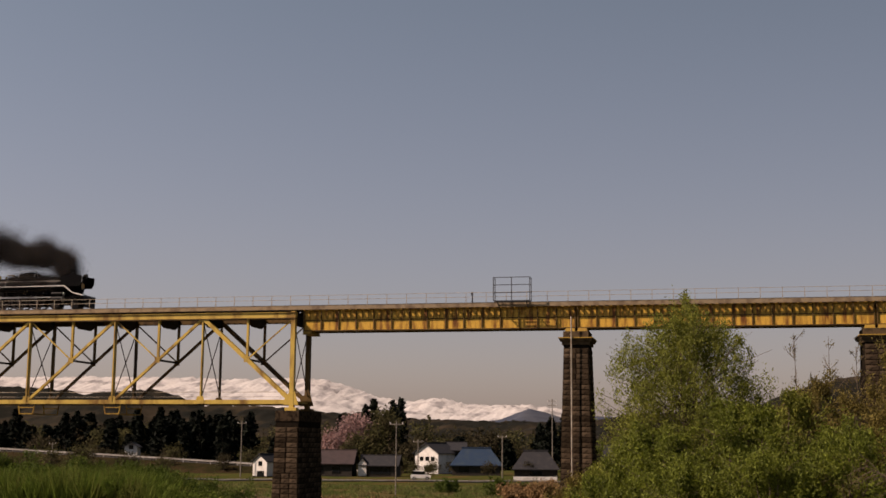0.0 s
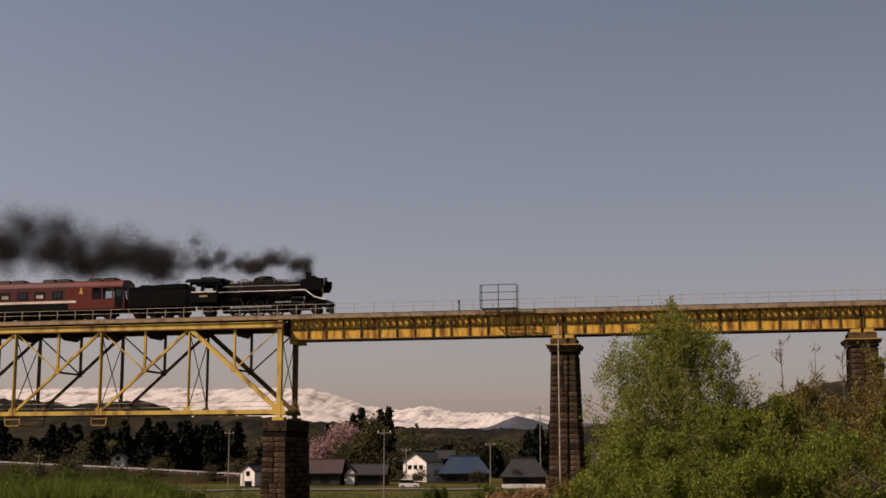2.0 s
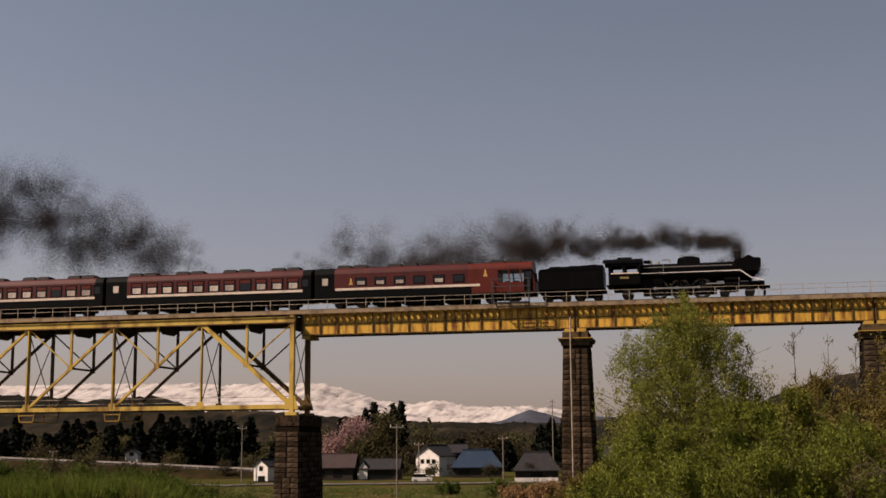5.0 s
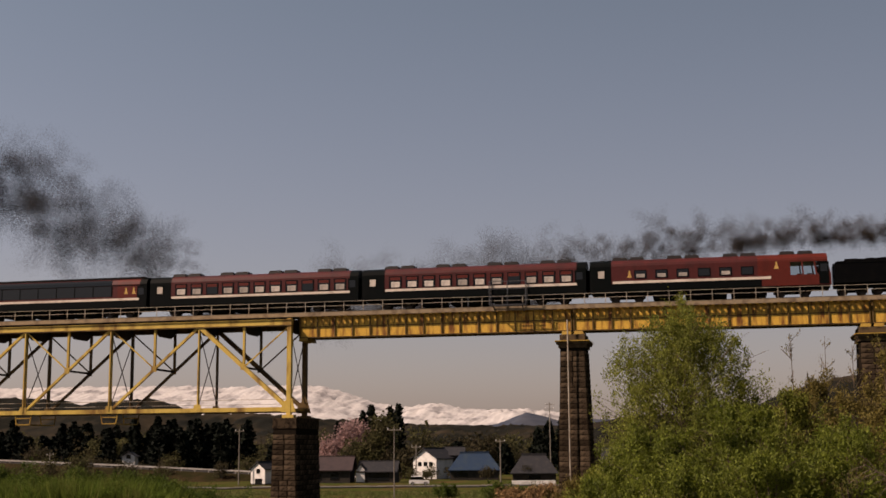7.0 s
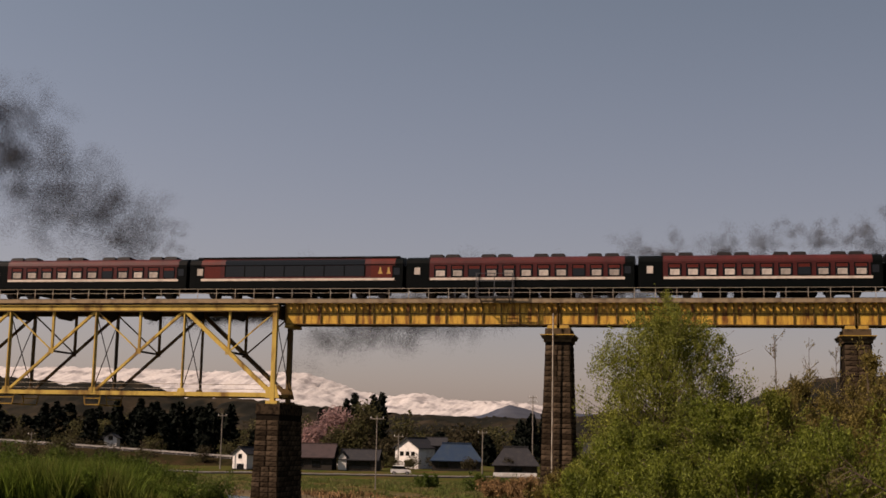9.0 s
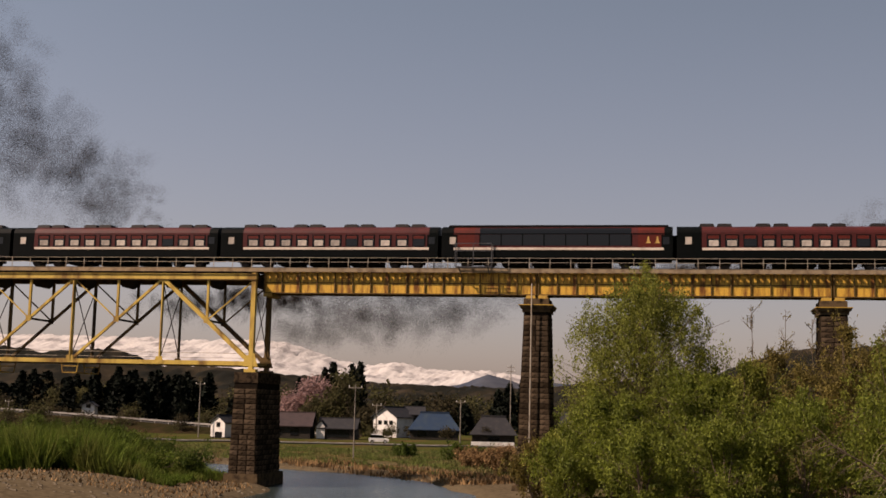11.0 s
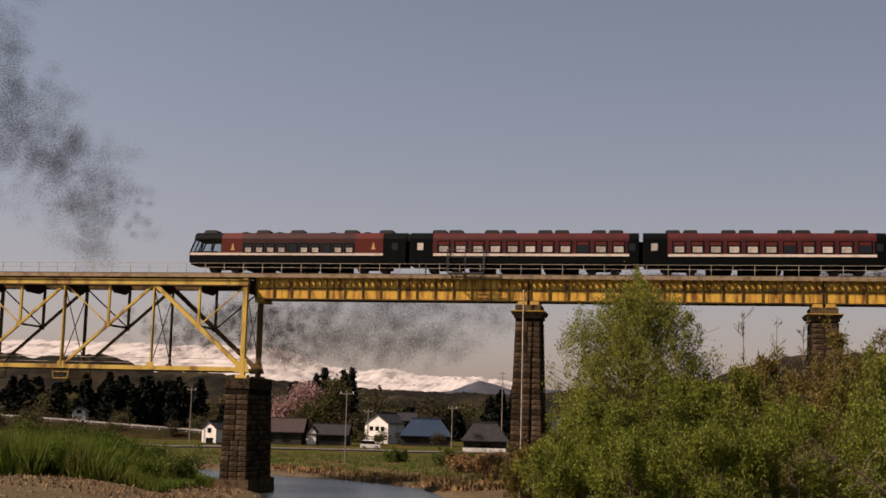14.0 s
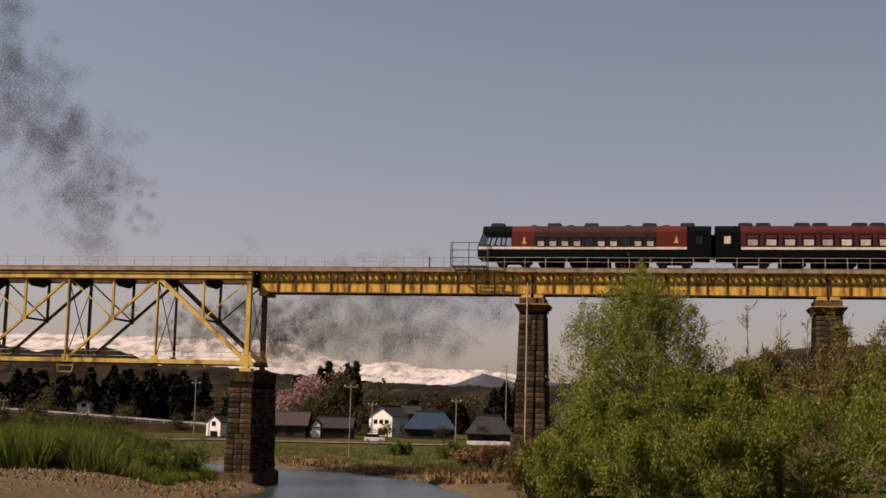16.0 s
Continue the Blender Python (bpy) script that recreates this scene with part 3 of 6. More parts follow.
def refuge(x0, x1):
    th = thing("refuge_platform", "grey steel refuge cage beside the track on the bridge", "refuge platform", at=T(((x0 + x1) / 2, -1.5, 20.12)))
    w, d = (x1 - x0) / 2, 1.0
    for i in range(6):
        part("floor_bar", Build().box(-w, w, -d + 0.18 * i, -d + 0.18 * i + 0.05, -0.06, 0.0), M["cage"], th)
    for x in (-w, 0.0, w):
        part("post", Build().beam((x, -d, -0.05), (x, -d, 2.1), 0.07, 0.07), M["cage"], th)
    for x in (-w, w):
        part("post", Build().beam((x, -0.05, -0.05), (x, -0.05, 2.1), 0.06, 0.06), M["cage"], th)
        for z in (0.7, 1.4, 2.08):
            part("side_rail", Build().beam((x, -d, z), (x, -0.05, z), 0.05, 0.05), M["cage"], th)
    for z in (0.7, 1.4, 2.08):
        part("rail_bar", Build().beam((-w, -d, z), (w, -d, z), 0.05, 0.06), M["cage"], th)
    for x in (-w * 0.8, w * 0.8):
        part("brace", Build().beam((x, -d + 0.05, -0.05), (x, 0.35, -0.55), 0.08, 0.1), M["cage"], th)


refuge(-19.05, -15.75)
mk = thing("marker_post", "short grey marker post on the walkway edge", "marker post", at=T((-21.2, -1.28, 20.1)))
part("stake", Build().box(-0.06, 0.06, -0.06, 0.06, 0.0, 0.95), M["cage"], mk)
part("plate", Build().box(-0.1, 0.1, -0.09, -0.065, 0.65, 0.95), M["cage"], mk)
cd = thing("conduit_pipe", "thin pale pipe running down the stone pier", "pipe", at=T((PIER_X[0] - 0.35, -2.75, 0)))
part("tube", Build().tube((0, 0, 0.3), (0, 0.55, 18.6), 0.06, n=8), M["pipe"], cd)


TRAIN = [(0, -59.27), (2, -33.3), (4, -7.5), (7, 31.3), (8, 44.6), (8.5, 51.3), (9.5, 64.3), (12, 97.5), (13, 110.7), (14.5, 130.9), (16, 151.2)]


# ---- the train: x = 0 at the front coupling of each vehicle, z = 0 on the rails, which run along x
def wheelset(parent, x, r, gauge=0.535, spokes=0):
    """Two wheels on an axle, as a part that turns."""
    b = Build().tube((0, -gauge - 0.1, 0), (0, gauge + 0.1, 0), 0.09, n=8)
    for s in (-1, 1):
        if spokes:
            for i in range(24):
                a, c = 2 * math.pi * i / 24, 2 * math.pi * (i + 1) / 24
                for r0, r1 in ((r * 0.84, r),):
                    b.add([(r0 * math.cos(a), s * gauge - 0.06, r0 * math.sin(a)), (r1 * math.cos(a), s * gauge - 0.06, r1 * math.sin(a)), (r1 * math.cos(c), s * gauge - 0.06, r1 * math.sin(c)), (r0 * math.cos(c), s * gauge - 0.06, r0 * math.sin(c)),
                           (r0 * math.cos(a), s * gauge + 0.06, r0 * math.sin(a)), (r1 * math.cos(a), s * gauge + 0.06, r1 * math.sin(a)), (r1 * math.cos(c), s * gauge + 0.06, r1 * math.sin(c)), (r0 * math.cos(c), s * gauge + 0.06, r0 * math.sin(c))],
                          [(0, 1, 2, 3), (7, 6, 5, 4), (1, 5, 6, 2), (4, 0, 3, 7)])
            for i in range(spokes):
                a = 2 * math.pi * i / spokes
                b.beam((0, s * gauge, 0), (r * 0.88 * math.cos(a), s * gauge, r * 0.88 * math.sin(a)), 0.05, 0.07, (0, 1, 0))
            b.tube((0, s * gauge - 0.09, 0), (0, s * gauge + 0.09, 0), 0.2, n=12)
        else:
            b.tube((0, s * gauge - 0.06, 0), (0, s * gauge + 0.06, 0), r, n=20)
    ob = part("wheelset", b, M["wheel"], parent, at=T((x, 0, r)))
    TURNING.append((ob, x, r))
    return ob


TURNING, VEHICLES, RODS = [], [], []


def locomotive():
    th = thing("steam_locomotive", "black steam locomotive with white running board edge", "steam locomotive")
    VEHICLES.append((th, 0.0))
    part("boiler", Build().tube((-10.9, 0, 2.32), (-2.0, 0, 2.32), 0.86, n=28), M["black"], th, smooth=True)
    fb = part("smokebox", Build().tube((-3.6, 0, 2.32), (-1.5, 0, 2.32), 0.89, n=28).tube((-1.5, 0, 2.32), (-1.38, 0, 2.32), 0.80, 0.62, n=28), M["black_matt"], th, smooth=True)
    part("smokebox_door", Build().tube((-1.38, 0, 2.32), (-1.28, 0, 2.32), 0.58, 0.35, n=20), M["black_matt"], fb, smooth=True)
    part("firebox", Build().tube((-11.2, 0, 2.25), (-9.2, 0, 2.30), 0.93, 0.90, n=24).box(-11.1, -9.3, -0.75, 0.75, 0.9, 2.2), M["black"], th, smooth=True)
    for x in (-4.3, -5.6, -6.9, -8.2, -9.2):
        part("boiler_band", Build().tube((x - 0.04, 0, 2.32), (x + 0.04, 0, 2.32), 0.875, n=28), M["silver"] if x == -9.2 else M["black"], th, smooth=True)
    part("chimney", Build().tube((-2.65, 0, 3.1), (-2.65, 0, 3.95), 0.25, 0.27, n=16).tube((-2.65, 0, 3.95), (-2.65, 0, 4.05), 0.33, n=16), M["black_matt"], th, smooth=True)
    dm = part("sand_dome", Build().box(-8.0, -5.9, -0.42, 0.42, 3.0, 3.62, 0.1).dome((-6.95, 0, 3.55), 1.0, 0.40, 0.28), M["black"], th, smooth=True)
    part("dome_rail", Build().path([(-8.1, -0.5, 3.1), (-7.8, -0.45, 3.86), (-6.1, -0.45, 3.86), (-5.8, -0.5, 3.1)], 0.025), M["silver"], dm)
    part("feedwater_heater", Build().tube((-1.95, -0.95, 3.05), (-1.95, 0.95, 3.05), 0.24, n=14), M["black"], th, smooth=True)
    part("safety_valve", Build().tube((-10.3, 0, 3.1), (-10.3, 0, 3.5), 0.12, n=8).tube((-9.6, 0, 3.1), (-9.6, 0, 3.42), 0.09, n=8), M["brass"], th)
    part("whistle_pipe", Build().path([(-8.6, -0.35, 3.1), (-8.6, -0.35, 3.5), (-9.3, -0.35, 3.5)], 0.04), M["brass"], th)
    part("generator", Build().tube((-10.9, -0.5, 3.35), (-10.3, -0.5, 3.35), 0.16, n=10), M["black"], th)
    for s in (-1, 1):
        d = part("smoke_deflector", Build().extrude([(-3.0, 2.2), (-0.95, 2.2), (-0.72, 2.6), (-0.72, 3.25), (-1.35, 3.35), (-1.75, 3.6), (-2.2, 3.35), (-3.0, 3.2)], s * 1.26, s * 1.30), M["black"], th)
        part("deflector_edge", Build().path([(-0.72, s * 1.3, 2.6), (-0.72, s * 1.3, 3.25)], 0.02), M["silver"], d)
        rb = part("running_board", Build().box(-11.1, -2.5, s * 1.28 - 0.22, s * 1.28 + 0.1, 2.1, 2.18), M["black"], th)
        y = s * 1.40
        part("board_edge", Build().beam((-11.1, y, 2.17), (-2.5, y, 2.22), 0.02, 0.11).beam((-2.5, y, 2.22), (-1.6, y, 1.55), 0.02, 0.09).beam((-1.6, y, 1.55), (-0.55, y, 1.3), 0.02, 0.09), M["white"], rb, "white painted edge strip")
        # handrail thickened to stand in for the sun's highlight along the boiler
        part("handrail", Build().path([(-10.9, s * 0.92, 2.78), (-3.2, s * 0.92, 2.78)], 0.045), M["silver"], th)
        part("cylinder", Build().tube((-3.9, s * 1.12, 0.92), (-2.75, s * 1.12, 0.92), 0.36, n=18).tube((-3.9, s * 1.12, 1.45), (-2.7, s * 1.12, 1.45), 0.24, n=16), M["black"], th, smooth=True)
        part("cylinder_cover", Build().tube((-2.75, s * 1.12, 0.92), (-2.68, s * 1.12, 0.92), 0.3, n=18).tube((-2.70, s * 1.12, 1.45), (-2.6, s * 1.12, 1.45), 0.18, n=16), M["silver"], th)
        part("crosshead_guide", Build().box(-5.5, -3.9, s * 1.12 - 0.05, s * 1.12 + 0.05, 1.12, 1.2), M["silver"], th)
        part("air_reservoir", Build().tube((-9.2, s * 1.05, 1.9), (-6.7, s * 1.05, 1.9), 0.2, n=14), M["black"], th, smooth=True)
        part("sand_pipe", Build().path([(-7.2, s * 0.45, 3.3), (-7.2, s * 0.93, 2.5), (-7.2, s * 0.95, 2.15)], 0.03), M["black"], th)
        rod = part("coupling_rod", Build().box(-1.95, 1.95, -0.04, 0.04, -0.07, 0.07).tube((-1.9, -0.07, 0), (-1.9, 0.07, 0), 0.14, n=12).tube((0, -0.07, 0), (0, 0.07, 0), 0.14, n=12).tube((1.9, -0.07, 0), (1.9, 0.07, 0), 0.14, n=12), M["silver"], th, "polished steel rod", at=T((-7.75, s * 0.72, 0.875)))
        RODS.append((rod, s))
        cw = part("cab_side", Build().box(-14.0, -11.2, s * 1.38 - 0.03, s * 1.38 + 0.03, 1.3, 2.35).box(-14.0, -13.75, s * 1.38 - 0.03, s * 1.38 + 0.03, 2.35, 3.25).box(-12.75, -12.5, s * 1.38 - 0.03, s * 1.38 + 0.03, 2.35, 3.25).box(-11.45, -11.2, s * 1.38 - 0.03, s * 1.38 + 0.03, 2.35, 3.25).box(-14.0, -11.2, s * 1.38 - 0.03, s * 1.38 + 0.03, 3.0, 3.25), M["black"], th)
        part("window_sill", Build().box(-13.8, -11.3, s * 1.42 - 0.02, s * 1.42 + 0.02, 2.24, 2.35), M["cream"], cw, "pale cab window sill")
        part("number_plate", Build().box(-13.0, -12.2, s * 1.42 - 0.01, s * 1.42 + 0.01, 1.8, 1.98), M["brass"], cw)
    part("cab_roof", Build().extrude([(-1.5, 3.22), (-1.1, 3.52), (-0.5, 3.7), (0.5, 3.7), (1.1, 3.52), (1.5, 3.22), (1.1, 3.42), (0.5, 3.6), (-0.5, 3.6), (-1.1, 3.42)], -14.5, -11.0, "x"), M["black"], th)
    part("roof_vent", Build().box(-13.3, -11.9, -0.55, 0.55, 3.6, 3.86, 0.08), M["black"], th)
    part("cab_front", Build().box(-11.25, -11.2, -1.35, 1.35, 1.3, 3.2), M["black"], th)
    part("cab_floor", Build().box(-14.2, -11.2, -1.35, 1.35, 1.2, 1.3), M["black_matt"], th)
    part("main_frame", Build().box(-13.6, -0.7, -0.45, 0.45, 0.75, 1.35).box(-11.0, -4.6, -0.42, 0.42, 0.35, 1.75), M["under"], th)
    part("buffer_beam", Build().box(-0.72, -0.5, -1.3, 1.3, 0.75, 1.25).box(-1.9, -0.7, -1.2, 1.2, 1.15, 1.28), M["black"], th)
    part("cowcatcher", Build().box(-0.55, -0.42, -1.1, 1.1, 0.15, 0.7, 0.0).box(-0.6, -0.4, -0.9, -0.8, 0.12, 0.8), M["black"], th)
    part("coupler", Build().box(-0.5, 0.0, -0.14, 0.14, 0.72, 1.0), M["under"], th)
    part("headlamp", Build().tube((-1.15, 0, 3.3), (-0.85, 0, 3.3), 0.2, 0.23, n=14), M["black"], th)
    part("nameplate", Build().tube((-1.28, 0, 2.32), (-1.24, 0, 2.32), 0.3, n=20), M["gold"], fb, "round gold head plate")
    for x, r, s in ((-1.75, 0.43, 0), (-3.9, 0.43, 0), (-5.85, 0.875, 14), (-7.75, 0.875, 14), (-9.65, 0.875, 14), (-12.4, 0.5, 0)):
        wheelset(th, x, r, spokes=s)
    # the tender has its own frame and rides behind
    td = thing("tender", "black welded coal tender behind the locomotive", "tender")
    VEHICLES.append((td, -14.3))
    part("tank", Build().box(-6.0, -0.15, -1.36, 1.36, 1.05, 2.75), M["black"], td)
    part("coal_bunker", Build().extrude([(-5.9, 2.75), (-0.2, 2.75), (-0.2, 3.12), (-0.9, 3.2), (-3.6, 3.05), (-5.2, 2.95), (-5.9, 2.9)], -1.3, 1.3), M["black"], td)
    coal, rng = Build(), random.Random(4)
    for i in range(160):
        x, y, s = rng.uniform(-5.0, -0.6), rng.uniform(-1.0, 1.0), rng.uniform(0.12, 0.25)
        z = 3.02 + 0.16 * math.cos(y * 1.3) + 0.04 * x * 0.3
        coal.box(x - s, x + s, y - s, y + s, z - s, z + s * 0.5, s * 0.35)
    part("coal", coal, M["black_matt"], td)
    part("side_rail", Build().path([(-5.9, -1.4, 2.8), (-0.2, -1.4, 2.8)], 0.02), M["black"], td)
    part("frame", Build().box(-6.0, -0.05, -1.1, 1.1, 0.78, 1.05), M["under"], td)
    part("ladder", Build().path([(-6.05, -0.9, 0.9), (-6.05, -0.9, 2.8)], 0.03).path([(-6.05, -0.5, 0.9), (-6.05, -0.5, 2.8)], 0.03), M["black"], td)
    for c in (-1.6, -4.5):
        for y in (-0.95, 0.85):
            part("bogie_frame", Build().box(c - 1.2, c + 1.2, y, y + 0.1, 0.4, 0.72), M["under"], td)
        for dx in (-0.8, 0.8):
            wheelset(td, c + dx, 0.43)


ROOF = [(-1.45, 3.15), (-1.40, 3.36), (-1.22, 3.58), (-0.85, 3.74), (-0.4, 3.82), (0.4, 3.82), (0.85, 3.74), (1.22, 3.58), (1.40, 3.36), (1.45, 3.15)]
WINDOW = {}


def window_meshes(w, h):
    if (w, h) not in WINDOW:
        f = Build()
        for a, b, c, d in ((-w / 2 - 0.06, w / 2 + 0.06, -h / 2 - 0.06, -h / 2), (-w / 2 - 0.06, w / 2 + 0.06, h / 2, h / 2 + 0.06), (-w / 2 - 0.06, -w / 2, -h / 2, h / 2), (w / 2, w / 2 + 0.06, -h / 2, h / 2)):
            f.box(a, b, -0.035, 0, c, d)
        WINDOW[w, h] = (f.mesh("window_frame", M["green_black"]), Build().box(-w / 2, w / 2, -0.018, 0, -h / 2, h / 2).mesh("pane", M["glass"]),
                        Build().box(-w / 2 + 0.14, w / 2 - 0.09, -0.026, -0.019, -h / 2 + 0.02, h * 0.04).mesh("curtain", M["curtain"]),
                        Build().box(-w / 2 + 0.04, w / 2 - 0.04, -0.026, -0.019, h * 0.19, h / 2 - 0.03).mesh("blind", M["red"]))
    return WINDOW[w, h]


def coach_window(th, x, z, w, h, curtain=1.0, blind=True, rng=random):
    fr, pane, cur, bl = window_meshes(w, h)
    for s in (-1, 1):
        m = T((x, s * 1.453, z)) @ (Matrix() if s < 0 else Matrix.Rotation(math.pi, 4, "Z"))
        o = part("window", fr, None, th, at=m)
        part("pane", pane, None, o)
        if curtain and rng.random() < curtain:
            part("curtain", cur, None, o)
        if blind:
            part("blind", bl, None, o)


def emblem(th, x, z):
    for s in (-1, 1):
        y = s * 1.456
        part("emblem", Build().extrude([(x - 0.22, z - 0.3), (x + 0.22, z - 0.3), (x + 0.1, z - 0.02), (x + 0.05, z + 0.32), (x - 0.05, z + 0.32), (x - 0.1, z - 0.02)], y - 0.008, y + 0.008), M["gold"], th)


def lounge_end(th, x_in, x_tip, m, lean):
    """A glazed coach end: roof, waist, pillars and clear panes, open inside; the end wall leans in by lean."""
    s = 1 if x_tip > x_in else -1
    lo, hi = sorted((x_in, x_tip - s * lean))
    part("roof_panel", Build().extrude([(-1.45, 3.0)] + ROOF + [(1.45, 3.0)], lo, hi, "x"), M[m], th)
    lo, hi = sorted((x_in, x_tip))
    part("waist_panel", Build().box(lo, hi, -1.45, 1.45, 0.95, 1.86), M[m], th)
    n = 3
    for y in (-1.40, 1.40):
        for i in range(n + 1):
            k = i / n
            part("pillar", Build().beam((x_in + (x_tip - x_in) * k - s * 0.06 * k, y, 1.85), (x_in + (x_tip - s * lean - x_in) * k - s * 0.06 * k, y, 3.02), 0.12, 0.09, (0, 1, 0)), M[m], th)
        g = part("side_pane", Build().add([(x_in, y, 1.87), (x_tip - s * 0.05, y, 1.87), (x_tip - s * (lean + 0.05), y, 2.99), (x_in, y, 2.99)], [(0, 1, 2, 3)]), M["clear"], th, "clear lounge window")
        g.visible_shadow = False
    for y in (-0.45, 0.45):
        part("pillar", Build().beam((x_tip - s * 0.06, y, 1.85), (x_tip - s * (lean + 0.06), y, 3.02), 0.10, 0.10), M[m], th)
    g = part("end_pane", Build().add([(x_tip - s * 0.05, -1.38, 1.87), (x_tip - s * 0.05, 1.38, 1.87), (x_tip - s * (lean + 0.05), 1.38, 2.99), (x_tip - s * (lean + 0.05), -1.38, 2.99)], [(0, 1, 2, 3)]), M["clear"], th, "clear end window")
    g.visible_shadow = False
    for i in range(3):
        x = x_in + (x_tip - x_in) * (0.25 + 0.25 * i)
        part("lounge_seat", Build().box(x - 0.24, x + 0.24, -1.1, -0.5, 1.86, 2.0).box(x - 0.24, x + 0.24, 0.5, 1.1, 1.86, 2.0), M["brown_coach"], th)


def coach(offset, kind, label, rng):
    """kind: plain, front (glazed lounge at its leading end), panorama, rear (glazed lounge at its trailing end)."""
    th = thing("railway_coach", label, "railway coach", "coaches of the steam train")
    VEHICLES.append((th, offset))
    L, a, b = 20.75, -0.17, -20.92
    prof = lambda z0: [(-1.45, z0)] + ROOF + [(1.45, z0)]
    cuts = {"plain": [(a, -1.0, "green_black"), (-1.0, -18.75, "maroon"), (-18.75, b, "green_black")],
            "front": [(-3.6, -6.3, "red"), (-6.3, -19.0, "maroon"), (-19.0, b, "green_black")],
            "panorama": [(a, -0.9, "green_black"), (-0.9, -3.2, "red"), (-3.2, -17.9, "maroon"), (-17.9, -19.8, "red"), (-19.8, b, "green_black")],
            "rear": [(a, -2.3, "green_black"), (-2.3, -4.9, "red"), (-4.9, -15.8, "brown_coach"), (-15.8, -17.8, "red")]}[kind]
    for x1, x0, m in cuts:
        part("body_panel", Build().extrude(prof(0.95), x0, x1, "x"), M[m], th)
    lo0, lo1 = (-6.0, b + 0.05) if kind == "front" else ((a - 0.05, b + 0.05))
    for s in (-1, 1):
        y0, y1 = sorted((s * 1.448, s * 1.465))
        part("lower_panel", Build().box(lo1, lo0, y0, y1, 0.80, 1.57), M["green_black"], th)
        st0, st1 = {"plain": (-1.0, -18.7), "front": (-5.2, -18.9), "panorama": (-0.95, -19.8), "rear": (-2.3, -20.85)}[kind]
        y0, y1 = sorted((s * 1.448, s * 1.472))
        part("waist_stripe", Build().box(st1, st0, y0, y1, 1.58, 1.80), M["cream"], th, "cream waist stripe")
        for x in (-0.75, -19.9) if kind != "rear" else (-1.2,):
            d = part("door", Build().box(x - 0.42, x + 0.42, *sorted((s * 1.448, s * 1.462)), 1.0, 2.95), M["green_black"], th)
            # the rear pane's pale colour stands for sky seen through the coach
            part("pane", Build().box(x - 0.28, x + 0.28, *sorted((s * 1.46, s * 1.468)), 2.1, 2.75), M["glass" if x > -2 else "curtain"], d, "" if x > -2 else "vestibule window coloured pale as if sky shows through")
    if kind == "plain":
        for i in range(11):
            coach_window(th, -1.95 - i * 1.58, 2.42, 1.05, 0.98, 0.92, True, rng)
    elif kind == "front":
        for i in range(6):
            coach_window(th, -7.2 - i * 1.85, 2.38, 0.95, 0.62, 0.8 if i else 0.0, False, rng)
        emblem(th, -4.7, 2.75), emblem(th, -17.4, 2.4)
        lounge_end(th, -3.6, a, "red", 0.25)
    elif kind == "panorama":
        for s in (-1, 1):
            gl = part("panorama_glazing", Build().box(-17.4, -3.8, *sorted((s * 1.449, s * 1.47)), 1.98, 2.98), M["glass"], th, "long dark panorama window band")
            for i in range(8):
                x = -3.8 - 13.6 * i / 7
                part("mullion", Build().box(x - 0.05, x + 0.05, *sorted((s * 1.449, s * 1.482)), 1.96, 3.0), M["green_black"], gl)
            part("roof_glazing", Build().extrude([(s * 1.462, 3.08), (s * 1.415, 3.375), (s * 1.235, 3.605), (s * 1.2, 3.58), (s * 1.40, 3.35), (s * 1.44, 3.08)], -17.4, -3.8, "x"), M["glass"], th, "curved dark roof glazing")
            part("gutter_strip", Build().box(-20.6, -0.4, *sorted((s * 1.449, s * 1.475)), 3.02, 3.08), M["green_black"], th)
        emblem(th, -1.5, 2.5), emblem(th, -2.3, 2.5)
        part("roof_cover", Build().box(-20.4, -0.5, -1.0, 1.0, 3.72, 3.92, 0.12), M["black_matt"], th)
    else:
        for i in range(10):
            coach_window(th, -5.5 - i * 1.08, 2.25, 0.80, 0.80, 0.9, False, rng)
        emblem(th, -3.2, 2.45), emblem(th, -16.7, 2.35)
        lounge_end(th, -17.8, b, "green_black", 0.45)
        for s in (-1, 1):
            part("tail_lamp", Build().tube((-20.98, s * 1.0, 1.4), (-20.92, s * 1.0, 1.4), 0.09, n=10), M["red"], th)
    if kind != "panorama":
        n = 5 if kind == "rear" else 8
        unit = Build().box(-0.68, 0.68, -0.7, 0.7, 3.74, 4.05, 0.10).box(-0.45, 0.45, -0.4, 0.4, 4.05, 4.10).mesh("roof_unit", M["roof_grey"])
        vent = Build().dome((0, 0, 3.8), 0.45, 0.4, 0.17, 10, 3).mesh("roof_vent", M["roof_grey"])
        for i in range(n):
            x = -1.9 - i * (17.0 / (n - 1)) + (0.6 if i % 2 else -0.3)
            part("roof_unit", unit, None, th, at=T((x, 0, 0)))
            if kind == "rear" and i < n - 1:
                part("roof_vent", vent, None, th, at=T((x - 1.9, 0, 0)))
    part("underframe", Build().box(b + 0.1, a - 0.1, -1.25, 1.25, 0.70, 0.95), M["under"], th)
    for x0, x1 in ((-8.6, -5.6), (-12.6, -9.0), (-15.4, -13.2)):
        part("equipment_box", Build().box(x0, x1, -1.2, 1.2, 0.22, 0.70), M["under"], th)
    for x in [a + 0.1] * (kind != "front") + [b - 0.1] * (kind != "rear"):
        part("gangway", Build().box(x - 0.1, x + 0.1, -0.6, 0.6, 0.9, 3.0), M["black_matt"], th)
